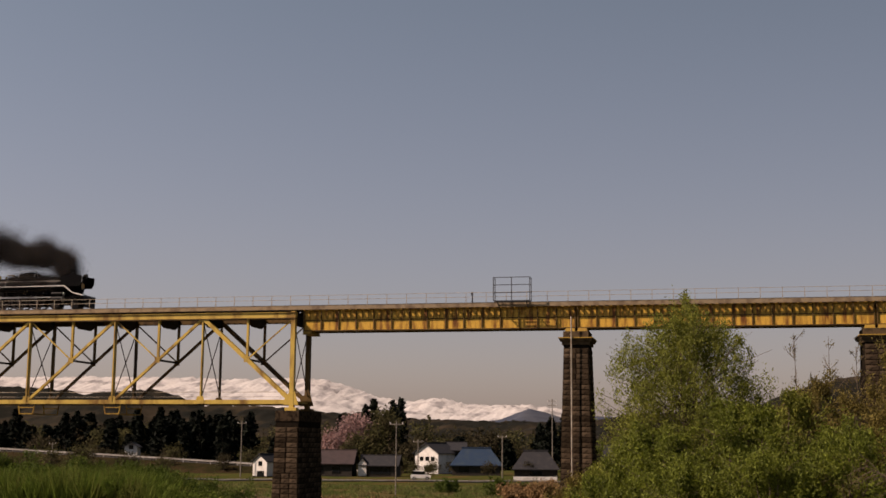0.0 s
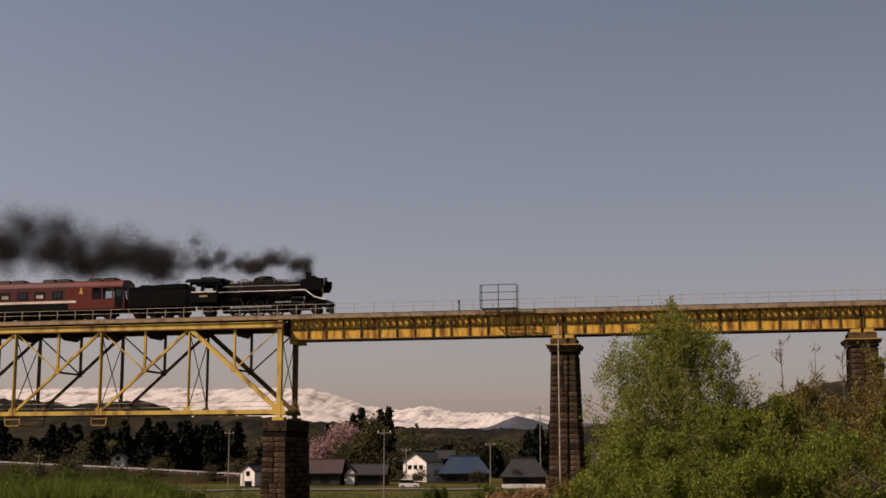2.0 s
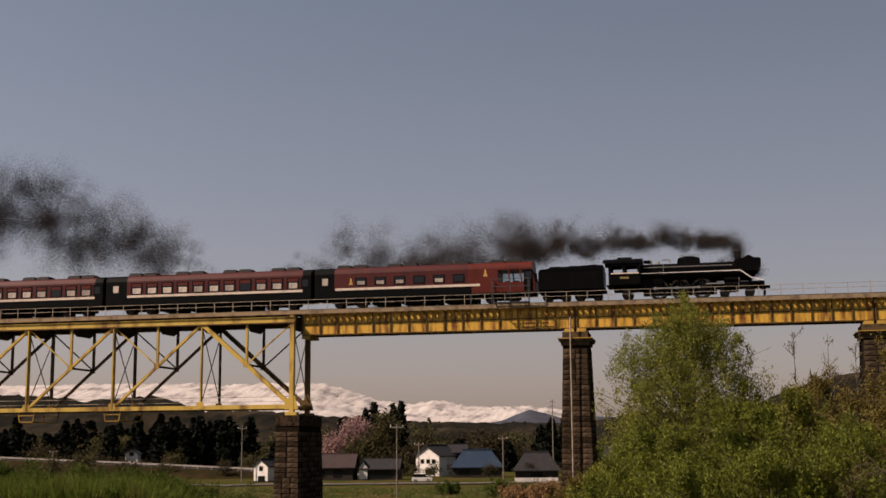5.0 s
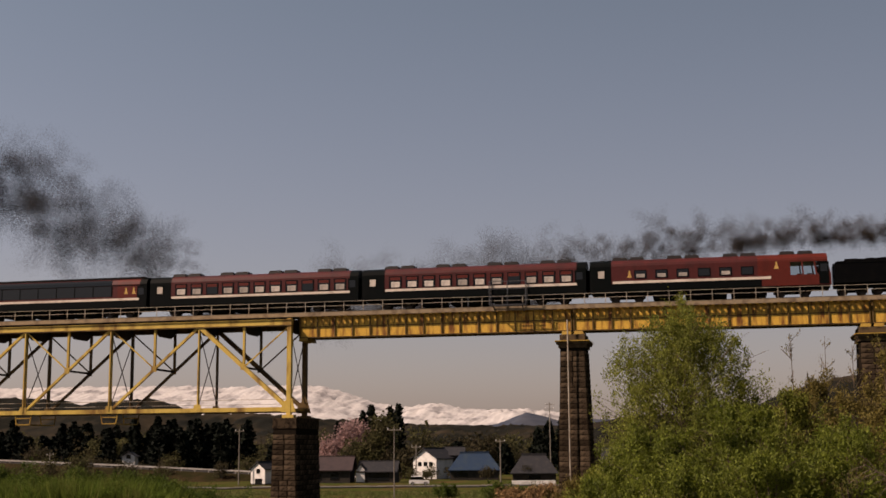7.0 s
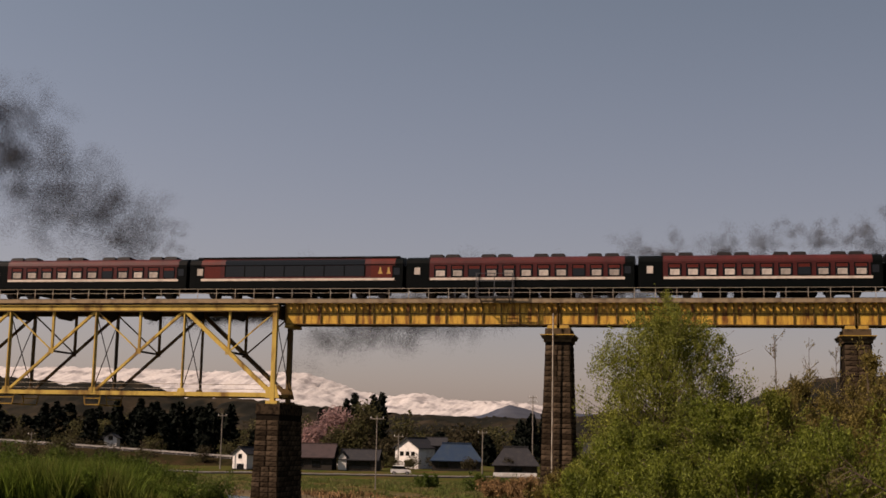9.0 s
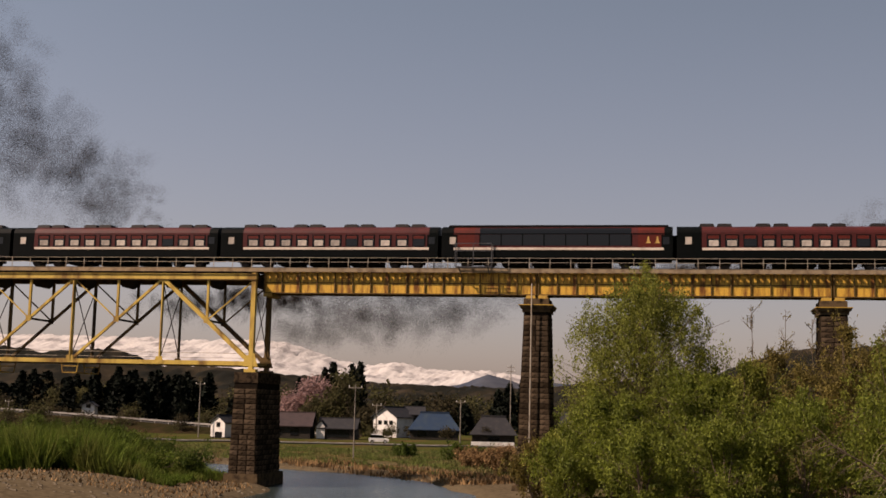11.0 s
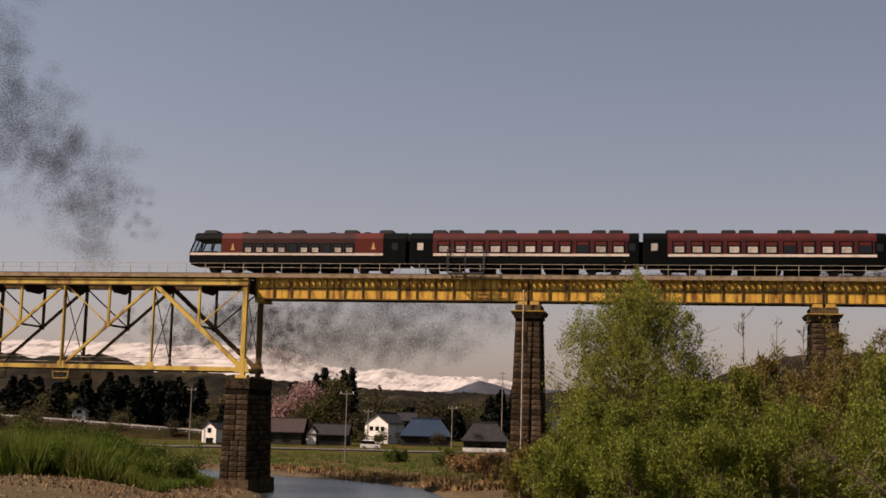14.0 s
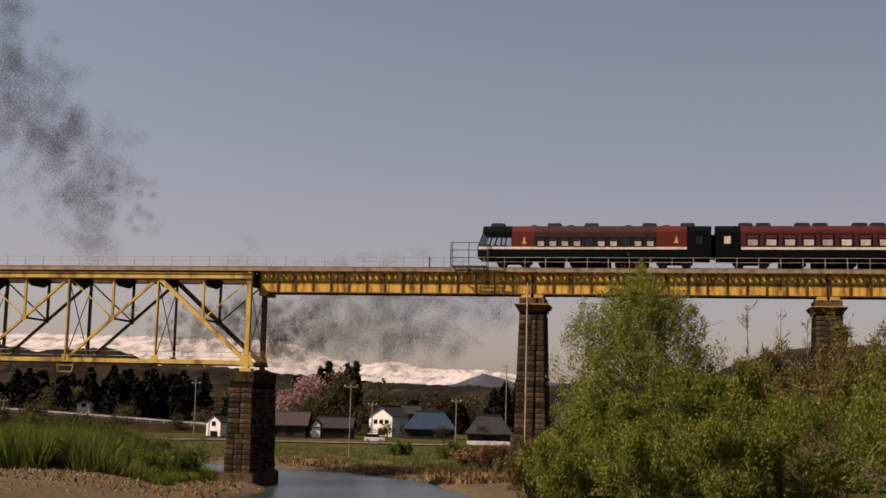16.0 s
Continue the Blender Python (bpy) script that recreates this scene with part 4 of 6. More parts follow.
    for c in (-3.35, -17.75):
        part("bogie_frame", Build().box(c - 1.6, c + 1.6, -0.98, -0.86, 0.42, 0.68).box(c - 1.6, c + 1.6, 0.86, 0.98, 0.42, 0.68).box(c - 0.3, c + 0.3, -0.95, 0.95, 0.45, 0.72), M["under"], th)
        for dx in (-1.05, 1.05):
            wheelset(th, c + dx, 0.43)


locomotive()
rng = random.Random(11)
for i, (kind, label) in enumerate((("front", "wine-red lounge coach with big end windows and red slanted panel"), ("plain", "wine-red coach with cream stripe and black ends"),
                                   ("plain", "wine-red coach with cream stripe and black ends"), ("panorama", "red and black coach with long dark panorama glazing"),
                                   ("plain", "wine-red coach with cream stripe and black ends"), ("plain", "wine-red coach with cream stripe and black ends"),
                                   ("rear", "red tail coach with many small windows and glazed end"))):
    coach(-20.45 - 21.1 * i, kind, label, rng)


# ---- plants
M["bark"] = mat("grey_brown_bark", (0.10, 0.075, 0.05), (0.055, 0.042, 0.03), 0.95, scale=3, fine=20, bump=0.4)
M["twig"] = mat("pale_bare_twigs", (0.23, 0.19, 0.12), (0.14, 0.11, 0.07), 0.9, scale=3, fine=20)
M["leaf_willow"] = mat("fresh_willow_leaves", (0.159, 0.172, 0.0252), (0.105, 0.12, 0.021), 0.7, scale=0.5, fine=3, mix=0.5, spread=0.55, island=True, spec=0.25)
M["leaf_green"] = mat("green_leaves", (0.119, 0.143, 0.0162), (0.0778, 0.0994, 0.0119), 0.7, scale=0.5, fine=3, mix=0.5, spread=0.55, island=True, spec=0.25)
M["leaf_olive"] = mat("olive_brown_budding_leaves", (0.14, 0.112, 0.0274), (0.0958, 0.0752, 0.0206), 0.75, scale=0.5, fine=3, mix=0.5, spread=0.55, island=True, spec=0.2)
M["leaf_scrub"] = mat("bright_scrub_leaves", (0.0535, 0.0792, 0.0112), (0.0383, 0.0587, 0.00918), 0.75, scale=0.4, fine=2, mix=0.5, spread=0.5, island=True, spec=0.2)
M["reed_leaf"] = mat("soft_green_scrub_leaves", (0.0806, 0.121, 0.0179), (0.112, 0.118, 0.0291), 0.8, scale=0.3, fine=2, mix=0.5, spread=0.45, island=True, spec=0.1)
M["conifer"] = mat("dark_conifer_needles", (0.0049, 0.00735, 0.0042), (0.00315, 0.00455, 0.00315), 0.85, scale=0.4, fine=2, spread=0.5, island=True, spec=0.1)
M["brown_wood"] = mat("bare_spring_woodland", (0.048, 0.0416, 0.0224), (0.032, 0.024, 0.016), 0.9, scale=0.3, fine=2, spread=0.5, island=True, spec=0.1)
M["olive_wood"] = mat("budding_spring_woodland", (0.0691, 0.0659, 0.0276), (0.0478, 0.0404, 0.0213), 0.9, scale=0.3, fine=2, spread=0.5, island=True, spec=0.1)
M["blossom"] = mat("pink_cherry_blossom", (0.33, 0.215, 0.2), (0.23, 0.145, 0.135), 0.85, scale=0.5, fine=3, spread=0.35, island=True, spec=0.1)
M["grass"] = mat("tall_dry_and_green_grass", (0.0961, 0.119, 0.0317), (0.192, 0.152, 0.0679), 0.9, scale=0.3, fine=2, mix=0.5, spread=0.5, island=True, spec=0.1)

for _k in ("leaf_willow", "leaf_green", "leaf_olive", "leaf_scrub", "reed_leaf", "blossom", "grass", "olive_wood", "brown_wood"):
    leafy(M[_k])


def leaf_cloud(name, centres, sizes, per, leaf, material, seed, droop=0.0, thin=0.5, tall=1.0, rising=0.4):
    """Small leaf quads gathered round the centres of clumps."""
    r = np.random.default_rng(seed)
    centres, sizes = np.asarray(centres), np.asarray(sizes)
    n = len(centres) * per
    c = np.repeat(centres, per, 0) + r.normal(0, 0.5, (n, 3)) * np.repeat(sizes, per)[:, None]
    c[:, 2] += (tall - 1) * (c[:, 2] - np.repeat(centres[:, 2], per))
    c[:, 2] -= droop * np.abs(r.normal(0, 1, n)) * np.repeat(sizes, per)
    a = r.normal(0, 1, (n, 3))
    a[:, 2] += rising
    a /= np.linalg.norm(a, axis=1, keepdims=True)
    b = np.cross(a, r.normal(0, 1, (n, 3)))
    b /= np.linalg.norm(b, axis=1, keepdims=True)
    s = leaf * (0.6 + 0.8 * r.random((n, 1)))
    v = np.stack([c - a * s, c - b * s * thin, c + a * s, c + b * s * thin], 1).reshape(-1, 3)
    return mesh_np(name, v, np.arange(4 * n).reshape(n, 4), material)


def broad_tree(x, y, h, r, label, leaf_m, seed, clumps=260, per=34, leaf=0.16, low=0.12, top=1.0, trunk=0.28, stems=1, category="tree", name="tree", group="trees by the river", full=0.75, base=None, lean_most=0.32):
    """A tree with tapered trunk, limbs and a crown of leaf clumps with gaps; r is the crown's half width, low where it begins."""
    rng = random.Random(seed)
    z0 = float(ground_z(x, y)) - 0.1 if base is None else base
    th = thing(name, label, category, group, at=T((x, y, z0)))
    tr, centres, sizes = Build(), [], []

    def reach(k):
        """Half width of the crown at the share k of its height."""
        if full == 0:
            return r * float(np.interp(k, (0, 0.5, 0.63, 0.80, 0.90, 0.95, 1.0), (1.0, 1.0, 0.93, 0.64, 0.40, 0.17, 0.04)))
        return r * (math.sin(math.pi * min(1.0, (k * 0.92 + 0.14)) ** 0.85) ** full) * (1.0 if k < 0.9 else 1.0)

    tips = []
    for s in range(stems):
        a = rng.uniform(0, 6.28)
        lean = 0.0 if stems == 1 else rng.uniform(0.3 * lean_most, lean_most) * (0.15 if s == 0 else 1)
        pts, n = [], 6
        for i in range(n + 1):
            k = i / n
            pts.append(Vector((math.cos(a) * lean * h * k + rng.uniform(-0.15, 0.15) * k, math.sin(a) * lean * h * k + rng.uniform(-0.15, 0.15) * k, h * k * (0.97 if s == 0 else rng.uniform(0.8, 0.95)))))
        for i in range(n):
            tr.tube(pts[i], pts[i + 1], trunk * (1 - i / n * 0.92), trunk * (1 - (i + 1) / n * 0.92) + 0.01, 7, False)
        tips.append(pts)
    nl = max(10, clumps // 9)
    for j in range(nl):
        pts = rng.choice(tips)
        k = low + (0.93 - low) * (j + rng.random()) / nl
        i = min(5, int(k * 6))
        p = pts[i].lerp(pts[i + 1], k * 6 - i)
        a = rng.uniform(0, 6.28)
        kk = (k - low) / (1 - low)
        ln = reach(kk) * rng.uniform(0.75, 1.1)
        q = p + Vector((math.cos(a) * ln, math.sin(a) * ln, ln * rng.uniform(0.3, 0.85)))
        m = p.lerp(q, 0.5) + Vector((0, 0, 0.08 * ln))
        w = max(0.02, trunk * 0.35 * (1 - k))
        tr.tube(p, m, w, w * 0.7, 5, False), tr.tube(m, q, w * 0.7, 0.012, 5, False)
        for c in range(9):
            f = rng.uniform(0.3, 1.05)
            b = p.lerp(q, f) + Vector((rng.gauss(0, 0.16), rng.gauss(0, 0.16), rng.gauss(0, 0.16))) * ln
            if full == 0 and (b.z > h * 1.0 or math.hypot(b.x, b.y) > reach(max(0.0, b.z / h)) + 0.3):
                continue
            centres.append(b), sizes.append(rng.uniform(0.45, 1.0) * (0.35 + 0.09 * r) * (0.74 if full == 0 else 0.85))
            if rng.random() < 0.3:
                tr.tube(p.lerp(q, f * 0.7), b, 0.02, 0.008, 4, False)
    for pts in tips[:1] if full == 0 else tips:
        for i in range(4):
            centres.append(pts[6] + Vector((rng.gauss(0, 0.25), rng.gauss(0, 0.25), rng.uniform(-0.8, 0.35)))), sizes.append(0.4)
    part("trunk", tr, M["bark"], th)
    part("crown", leaf_cloud("crown", centres, sizes, per, leaf, M[leaf_m], seed, thin=0.38, tall=1.5, rising=1.3), None, th)
    return th


W = "young willow with fresh yellow-green leaves by the bridge"
broad_tree(-2.0, -12, 18.6, 6.8, "tall young willow with light yellow-green leaves, sky through its top", "leaf_willow", 1, 1350, 76, 0.10, 0.06, trunk=0.24, stems=4, full=0, lean_most=0.12)
broad_tree(-6.4, -14, 8.2, 2.9, W, "leaf_willow", 2, 200, 62, 0.115, 0.05, stems=3, trunk=0.12)
broad_tree(2.4, -14.5, 11.2, 3.3, W, "leaf_willow", 16, 200, 70, 0.11, 0.05, stems=3, trunk=0.12)
broad_tree(-10.6, -13, 4.6, 2.3, "low olive willow bush on the bank", "leaf_olive", 3, 120, 70, 0.11, 0.03, stems=3, trunk=0.08)
broad_tree(-8.3, -16.5, 5.4, 2.6, W, "leaf_willow", 15, 190, 62, 0.115, 0.03, stems=4, trunk=0.08)
broad_tree(-4.2, -21, 8.0, 4.2, "dense green willow bush on the bank", "leaf_green", 4, 260, 70, 0.115, 0.04, stems=4, trunk=0.12)
broad_tree(1.2, -22, 9.6, 4.6, "dense green willow bush on the bank", "leaf_green", 5, 300, 70, 0.115, 0.04, stems=4, trunk=0.14)
broad_tree(5.2, -19, 10.6, 4.6, W, "leaf_willow", 6, 280, 70, 0.115, 0.05, stems=3, trunk=0.14)
broad_tree(8.6, -15, 12.0, 4.2, "olive-brown willow just coming into leaf", "leaf_olive", 7, 260, 67, 0.11, 0.08, stems=4, trunk=0.14)
broad_tree(12.4, -19, 13.9, 4.4, "olive-brown willow just coming into leaf", "leaf_olive", 8, 330, 64, 0.115, 0.05, stems=4, trunk=0.16)
broad_tree(17.0, -22, 12.8, 5.0, W, "leaf_willow", 9, 330, 66, 0.115, 0.05, stems=4, trunk=0.16)
broad_tree(8.8, -27, 8.2, 4.4, "dense green willow bush on the bank", "leaf_green", 10, 260, 62, 0.115, 0.03, stems=4, trunk=0.1)
broad_tree(14.2, -31, 8.0, 4.6, "dense green willow bush on the bank", "leaf_green", 11, 260, 62, 0.115, 0.03, stems=4, trunk=0.1)
broad_tree(3.6, -29, 6.0, 3.8, "dense green willow bush on the bank", "leaf_green", 12, 220, 62, 0.115, 0.03, stems=4, trunk=0.1)
broad_tree(-1.8, -29, 5.4, 3.6, "dense green willow bush on the bank", "leaf_green", 13, 220, 62, 0.115, 0.03, stems=4, trunk=0.1)
broad_tree(-7.2, -22, 4.6, 2.8, "dense green willow bush on the bank", "leaf_green", 14, 160, 62, 0.115, 0.03, stems=4, trunk=0.08)


def sapling(x, y, h, seed, spread=1.2):
    rng = random.Random(seed)
    th = thing("sapling", "slender sapling with bare twigs and few buds", "sapling", "bare saplings", at=T((x, y, float(ground_z(x, y)) - 0.05)))
    b, centres = Build(), []
    top = Vector((rng.uniform(-0.4, 0.4), 0, h))
    b.tube((0, 0, 0), top * 0.6, 0.07, 0.045, 6), b.tube(top * 0.6, top, 0.045, 0.012, 6)
    for i in range(22):
        k = rng.uniform(0.45, 0.97)
        a = rng.uniform(0, 6.28)
        p = top * k
        ln = spread * rng.uniform(0.5, 1.7) * (1.35 - k)
        q = p + Vector((math.cos(a) * ln, math.sin(a) * ln, ln * rng.uniform(0.7, 1.3)))
        b.tube(p, q, 0.03, 0.012, 5)
        for c in range(3):
            centres.append(p.lerp(q, rng.uniform(0.4, 1.05)))
            b.tube(p.lerp(q, 0.6), centres[-1] + Vector((0.1, 0.1, 0.2)), 0.016, 0.008, 4)
    part("stem", b, M["bark"], th)
    tagged(part("bud_tuft", leaf_cloud("bud_tuft", centres, [0.26] * len(centres), 4, 0.07, M["leaf_olive"], seed), None, th), kind="stuff")


for x, y, h, s in ((6.6, -13.5, 15.1, 31), (8.7, -13.0, 14.7, 37), (10.7, -14.0, 13.9, 34)):
    sapling(x, y, h, s)


def bramble(x, y, seed, n, h):
    """Arching bare canes."""
    rng = random.Random(seed)
    th = thing("bare_bramble", "tangle of pale bare arching canes", "bramble", "brambles", at=T((x, y, float(ground_z(x, y)))))
    for i in range(n):
        a, r = rng.uniform(-0.7, 0.7) + (math.pi if rng.random() < 0.5 else 0), rng.uniform(1.5, 4.0)
        pts = []
        hh = h * rng.uniform(0.5, 1.1)
        ox, oy = rng.uniform(-1.5, 1.5), rng.uniform(-0.7, 0.7)
        for k in range(7):
            f = k / 6
            pts.append((ox + math.cos(a) * r * f, oy + math.sin(a) * r * f * 0.4, hh * math.sin(math.pi * min(1, f * 0.8 + 0.02)) ** 0.8))
        part("cane", Build().path(pts, 0.014, 5), M["twig"], th)




def dead_branch():
    """A bare tree that leans out of the thicket."""
    rng = random.Random(51)
    x0, y0 = 17.0, -37.5
    z0 = float(ground_z(x0, y0)) - 0.1
    th = thing("bare_leaning_tree", "dead grey tree leaning out of the thicket, bare twigs", "bare tree", at=T((x0, y0, z0)))
    b = Build()
    pts = [Vector((-8.9 * f + 0.25 * math.sin(f * 9), 0.5 * math.sin(f * 4), (6.4 - z0) * f ** 0.9 + 0.15 * math.sin(f * 13))) for f in [i / 9 for i in range(10)]]
    for i in range(9):
        b.tube(pts[i], pts[i + 1], 0.11 * (1 - i / 9) + 0.018, 0.11 * (1 - (i + 1) / 9) + 0.018, 6, False)
    part("stem", b, M["bark"], th)
    for i in range(26):
        k = rng.uniform(2.0, 8.8)
        p = pts[int(k)].lerp(pts[int(k) + 1], k % 1)
        ln = rng.uniform(0.6, 2.0)
        a = rng.choice((1, -1)) * rng.uniform(0.3, 1.3)
        q = p + Vector((-math.cos(a) * ln, rng.uniform(-0.3, 0.3), math.sin(a) * ln * 0.8))
        tw = Build()
        tw.tube(p, p.lerp(q, 0.5) + Vector((0, 0, 0.1)), 0.03, 0.02, 5, False), tw.tube(p.lerp(q, 0.5) + Vector((0, 0, 0.1)), q, 0.02, 0.008, 5, False)
        for j in range(3):
            s = p.lerp(q, rng.uniform(0.4, 0.9))
            tw.tube(s, s + Vector((rng.uniform(-0.5, 0.2), 0, rng.uniform(-0.3, 0.5))), 0.014, 0.006, 4, False)
        part("twig", tw, M["bark"], th)


dead_branch()
bramble(13.5, -36, 2, 12, 4.4)
bramble(16.5, -38, 4, 12, 4.4)

SC = "bright green waterside scrub on the gravel bank"
rng = random.Random(77)
for i in range(16):
    x = -44.0 - 2.8 * i + rng.uniform(-0.6, 0.6)
    y = -3.0 + rng.uniform(-3.0, 3.5) - 0.3 * i
    h = (1.7 + 0.9 * i if i < 3 else 4.2) * rng.uniform(0.8, 1.1)
    broad_tree(x, y, h, 2.5 + 0.3 * rng.random(), SC, "leaf_scrub", 300 + i, 60, 60, 0.12, 0.02, stems=4, trunk=0.05, category="shrub", name="shrub", group="scrub on the bank", full=0.45)


for i in range(22):
    x = -44.5 - 2.1 * i + rng.uniform(-0.7, 0.7)
    y = -9.5 + rng.uniform(-3.5, 2.5)
    h = (1.0 + 0.35 * i if i < 4 else 2.5) * rng.uniform(0.75, 1.1)
    broad_tree(x, y, h, 2.3 + 0.4 * rng.random(), SC, "reed_leaf", 340 + i, 50, 60, 0.11, 0.02, stems=4, trunk=0.04, category="shrub", name="shrub", group="scrub on the bank", full=0.45)


def tufts(name, label, n, area, seed, h, material, bare=-0.35, low_end=None):
    """Grass blades over an area given by a test."""
    r = np.random.default_rng(seed)
    x0, x1, y0, y1, d0, d1 = area
    x, y = r.uniform(x0, x1, n), r.uniform(y0, y1, n)
    d = river_dist(x, y)
    ok = (d > d0) & (d < d1) & (wave(x, y, 0.5, seed) > bare)
    x, y = x[ok], y[ok]
    z = ground_z(x, y)
    n = len(x)
    a = r.uniform(0, 6.28, n)
    w, hh = 0.05 + 0.05 * r.random(n), h * (0.5 + r.random(n))
    if low_end is not None:
        hh *= np.clip((low_end - x) / 9.0, 0.22, 1.0)
    base = np.stack([x, y, z - 0.03], 1)
    side = np.stack([np.cos(a) * w, np.sin(a) * w, 0 * a], 1)
    tip = base + np.stack([r.normal(0, 0.35, n) * hh, r.normal(0, 0.35, n) * hh, hh], 1)
    v = np.stack([base - side, base + side, tip], 1).reshape(-1, 3)
    tagged(new(name, mesh_np(name, v, np.arange(3 * n).reshape(n, 3), M[material])), label, "grass", kind="stuff")


M["dry_grass"] = mat("dry_straw_grass", (0.186, 0.115, 0.0531), (0.101, 0.0616, 0.0298), 0.9, scale=0.3, fine=2, spread=0.4, island=True, spec=0.1)
tufts("bank_grass", "green spring grass on the river bank", 70000, (-80, 5, 16, 75, 14, 80), 5, 0.34, "grass")
tufts("dry_grass", "straw-coloured dry grass along the water's edge", 26000, (-70, 2, 4, 40, 9.0, 17), 6, 0.5, "dry_grass")
tufts("gravel_grass", "sparse dry grass on the gravel bank", 9000, (-90, -34, -26, 12, 10, 70), 7, 0.25, "dry_grass", -2.0)

M["reed"] = mat("green_reed_blades", (0.0806, 0.121, 0.0179), (0.112, 0.118, 0.0291), 0.8, scale=0.3, fine=2, mix=0.5, spread=0.5, island=True, spec=0.1)
leafy(M["reed"])
tufts("reeds", "tall green reeds and young shoots among the scrub", 90000, (-92, -40.0, -15, 4, 11, 80), 8, 2.6, "reed", low_end=-40.0)
M["pebble"] = mat("river_pebble", (0.120, 0.098, 0.068), (0.075, 0.060, 0.042), 0.9, scale=2, fine=10, spread=0.4, island=True)
st, rng = Build(), random.Random(9)
for i in range(1800):
    x, y = rng.uniform(-72, -28), rng.uniform(-34, 14)
    d = float(river_dist(x, y))
    if 8.0 < d < 26 or (8.0 < d < 50 and y < -9):
        s = rng.uniform(0.05, 0.17)
        z = float(ground_z(x, y))
        st.box(x - s, x + s, y - s * 0.8, y + s * 0.8, z - 0.05, z + s * 0.4, s * 0.3)
tagged(part("pebbles", st, M["pebble"]), "pale sandy stones scattered on the gravel bank", "stones", kind="stuff")

for i, (x, y, h) in enumerate(((-19.5, 26, 1.8), (-17.2, 22, 2.2), (-15.4, 27, 2.6), (-13.4, 21, 2.2), (-12.0, 29, 2.8), (-22.5, 30, 1.5))):
    broad_tree(x, y, h, 1.9, "dry brown bush on the river bank", "dry_grass", 900 + i, 60, 46, 0.12, 0.02, stems=4, trunk=0.03, category="shrub", name="dry_bush", group="dry bushes on the bank", full=0.45)

for i, (x, y, h) in enumerate(((-25.6, 42, 1.7), (-23.8, 44, 1.3), (-33.0, 47, 1.0))):
    broad_tree(x, y, h, 1.7, "small green bush on the far bank", "leaf_scrub", 920 + i, 50, 40, 0.12, 0.02, stems=4, trunk=0.03, category="shrub", name="shrub", group="bushes on the far bank", full=0.45)


# ---- the distance: snow range, wooded hills
def ridge(name, label, prof, y_mid, depth, material, seed, rough, step, base=-2.0):
    """A range of hills across the view; prof gives x and crest height."""
    xs = np.arange(prof[0][0], prof[-1][0] + 1, step)
    crest = np.interp(xs, [p[0] for p in prof], [p[1] for p in prof])
    m = 41
    vs = []
    r = np.random.default_rng(seed)
    ph = r.uniform(0, 6.28, 12)
    for j in range(m):
        k = (j / (m - 1)) * 2 - 1
        shape = max(0.0, 1 - abs(k)) ** 0.85
        y = y_mid + k * depth
        n = sum(np.sin(xs * (0.008 * 1.7 ** i) * 300 / depth * 3 + ph[i] + k * 5 * (1 + i * 0.7) + 1.5 * np.sin(xs * 0.003 * 1.5 ** i + ph[i + 6])) * 0.55 ** i for i in range(6))
        z = base + (crest - base) * shape + 0.35 * n * rough * (0.55 + min(1.0, abs(k) * 3)) * shape
        f = (44.0 if depth > 500 else 24.0) / depth
        fine = np.array([noise.ridged_multi_fractal((float(x) * f, y * f, seed), 0.9, 2.1, 5, 1.0, 2.0) for x in xs]) - 1.1
        z = z + fine * rough * 0.85 * shape * min(1.0, 0.55 + abs(k) * 3)
        vs.append(np.stack([xs, np.full_like(xs, y) + n * depth * 0.01, z], 1))
    vs = np.concatenate(vs)
    c = len(xs)
    i = np.arange(m * c).reshape(m, c)
    f = np.stack([i[:-1, :-1].ravel(), i[:-1, 1:].ravel(), i[1:, 1:].ravel(), i[1:, :-1].ravel()], 1)
    return tagged(new(name, mesh_np(name, vs, f, material, True)), label, "hills", kind="structure")


M["snow"] = mat("spring_snow", (0.41, 0.39, 0.375), (0.20, 0.19, 0.19), 0.9, scale=0.016, fine=0.12, mix=0.48, spec=0.05)
M["far_wood"] = mat("far_woodland", (0.0101, 0.0101, 0.0078), (0.0312, 0.0242, 0.0156), 0.95, scale=0.03, fine=0.25, mix=0.5, spec=0.03)
# distance haze is mixed into the blue hill's base colour
M["blue_wood"] = mat("haze_tinted_woodland", (0.0413, 0.0488, 0.0675), (0.06, 0.0638, 0.075), 0.95, scale=0.008, fine=0.05, mix=0.5, spec=0.03)
ridge("backdrop_snow_range", "snow-covered mountain range in haze", [(-3400, 240), (-2600, 232), (-2196, 214), (-1700, 212), (-1218, 205), (-1150, 196), (-1075, 176), (-987, 150), (-900, 137), (-814, 145), (-740, 127), (-644, 121), (-527, 129), (-450, 116), (-331, 92), (-150, 100), (150, 120), (600, 150), (1500, 170)], 3700, 800, M["snow"], 3, 13, 7)
ridge("backdrop_blue_hill", "wooded hills below the snow, tinted blue in place of haze", [(-2200, 95), (-1300, 70), (-880, 46), (-700, 44), (-600, 48), (-500, 48), (-430, 50), (-390, 56), (-362, 68), (-342, 77), (-320, 72), (-280, 60), (-150, 60), (300, 70), (1200, 90)], 2300, 320, M["blue_wood"], 5, 4, 12)
ridge("backdrop_wooded_hill", "dark bare-wooded hills behind the village", [(-1500, 80), (-900, 66), (-640, 58), (-600, 56), (-540, 47), (-500, 52), (-470, 53), (-430, 40), (-380, 36), (-322, 35), (-280, 32), (-236, 27), (-185, 24), (-144, 27), (-100, 27), (-30, 33), (40, 41), (60, 52), (80, 58), (130, 62), (300, 66), (800, 60)], 920, 190, M["far_wood"], 8, 6, 5)


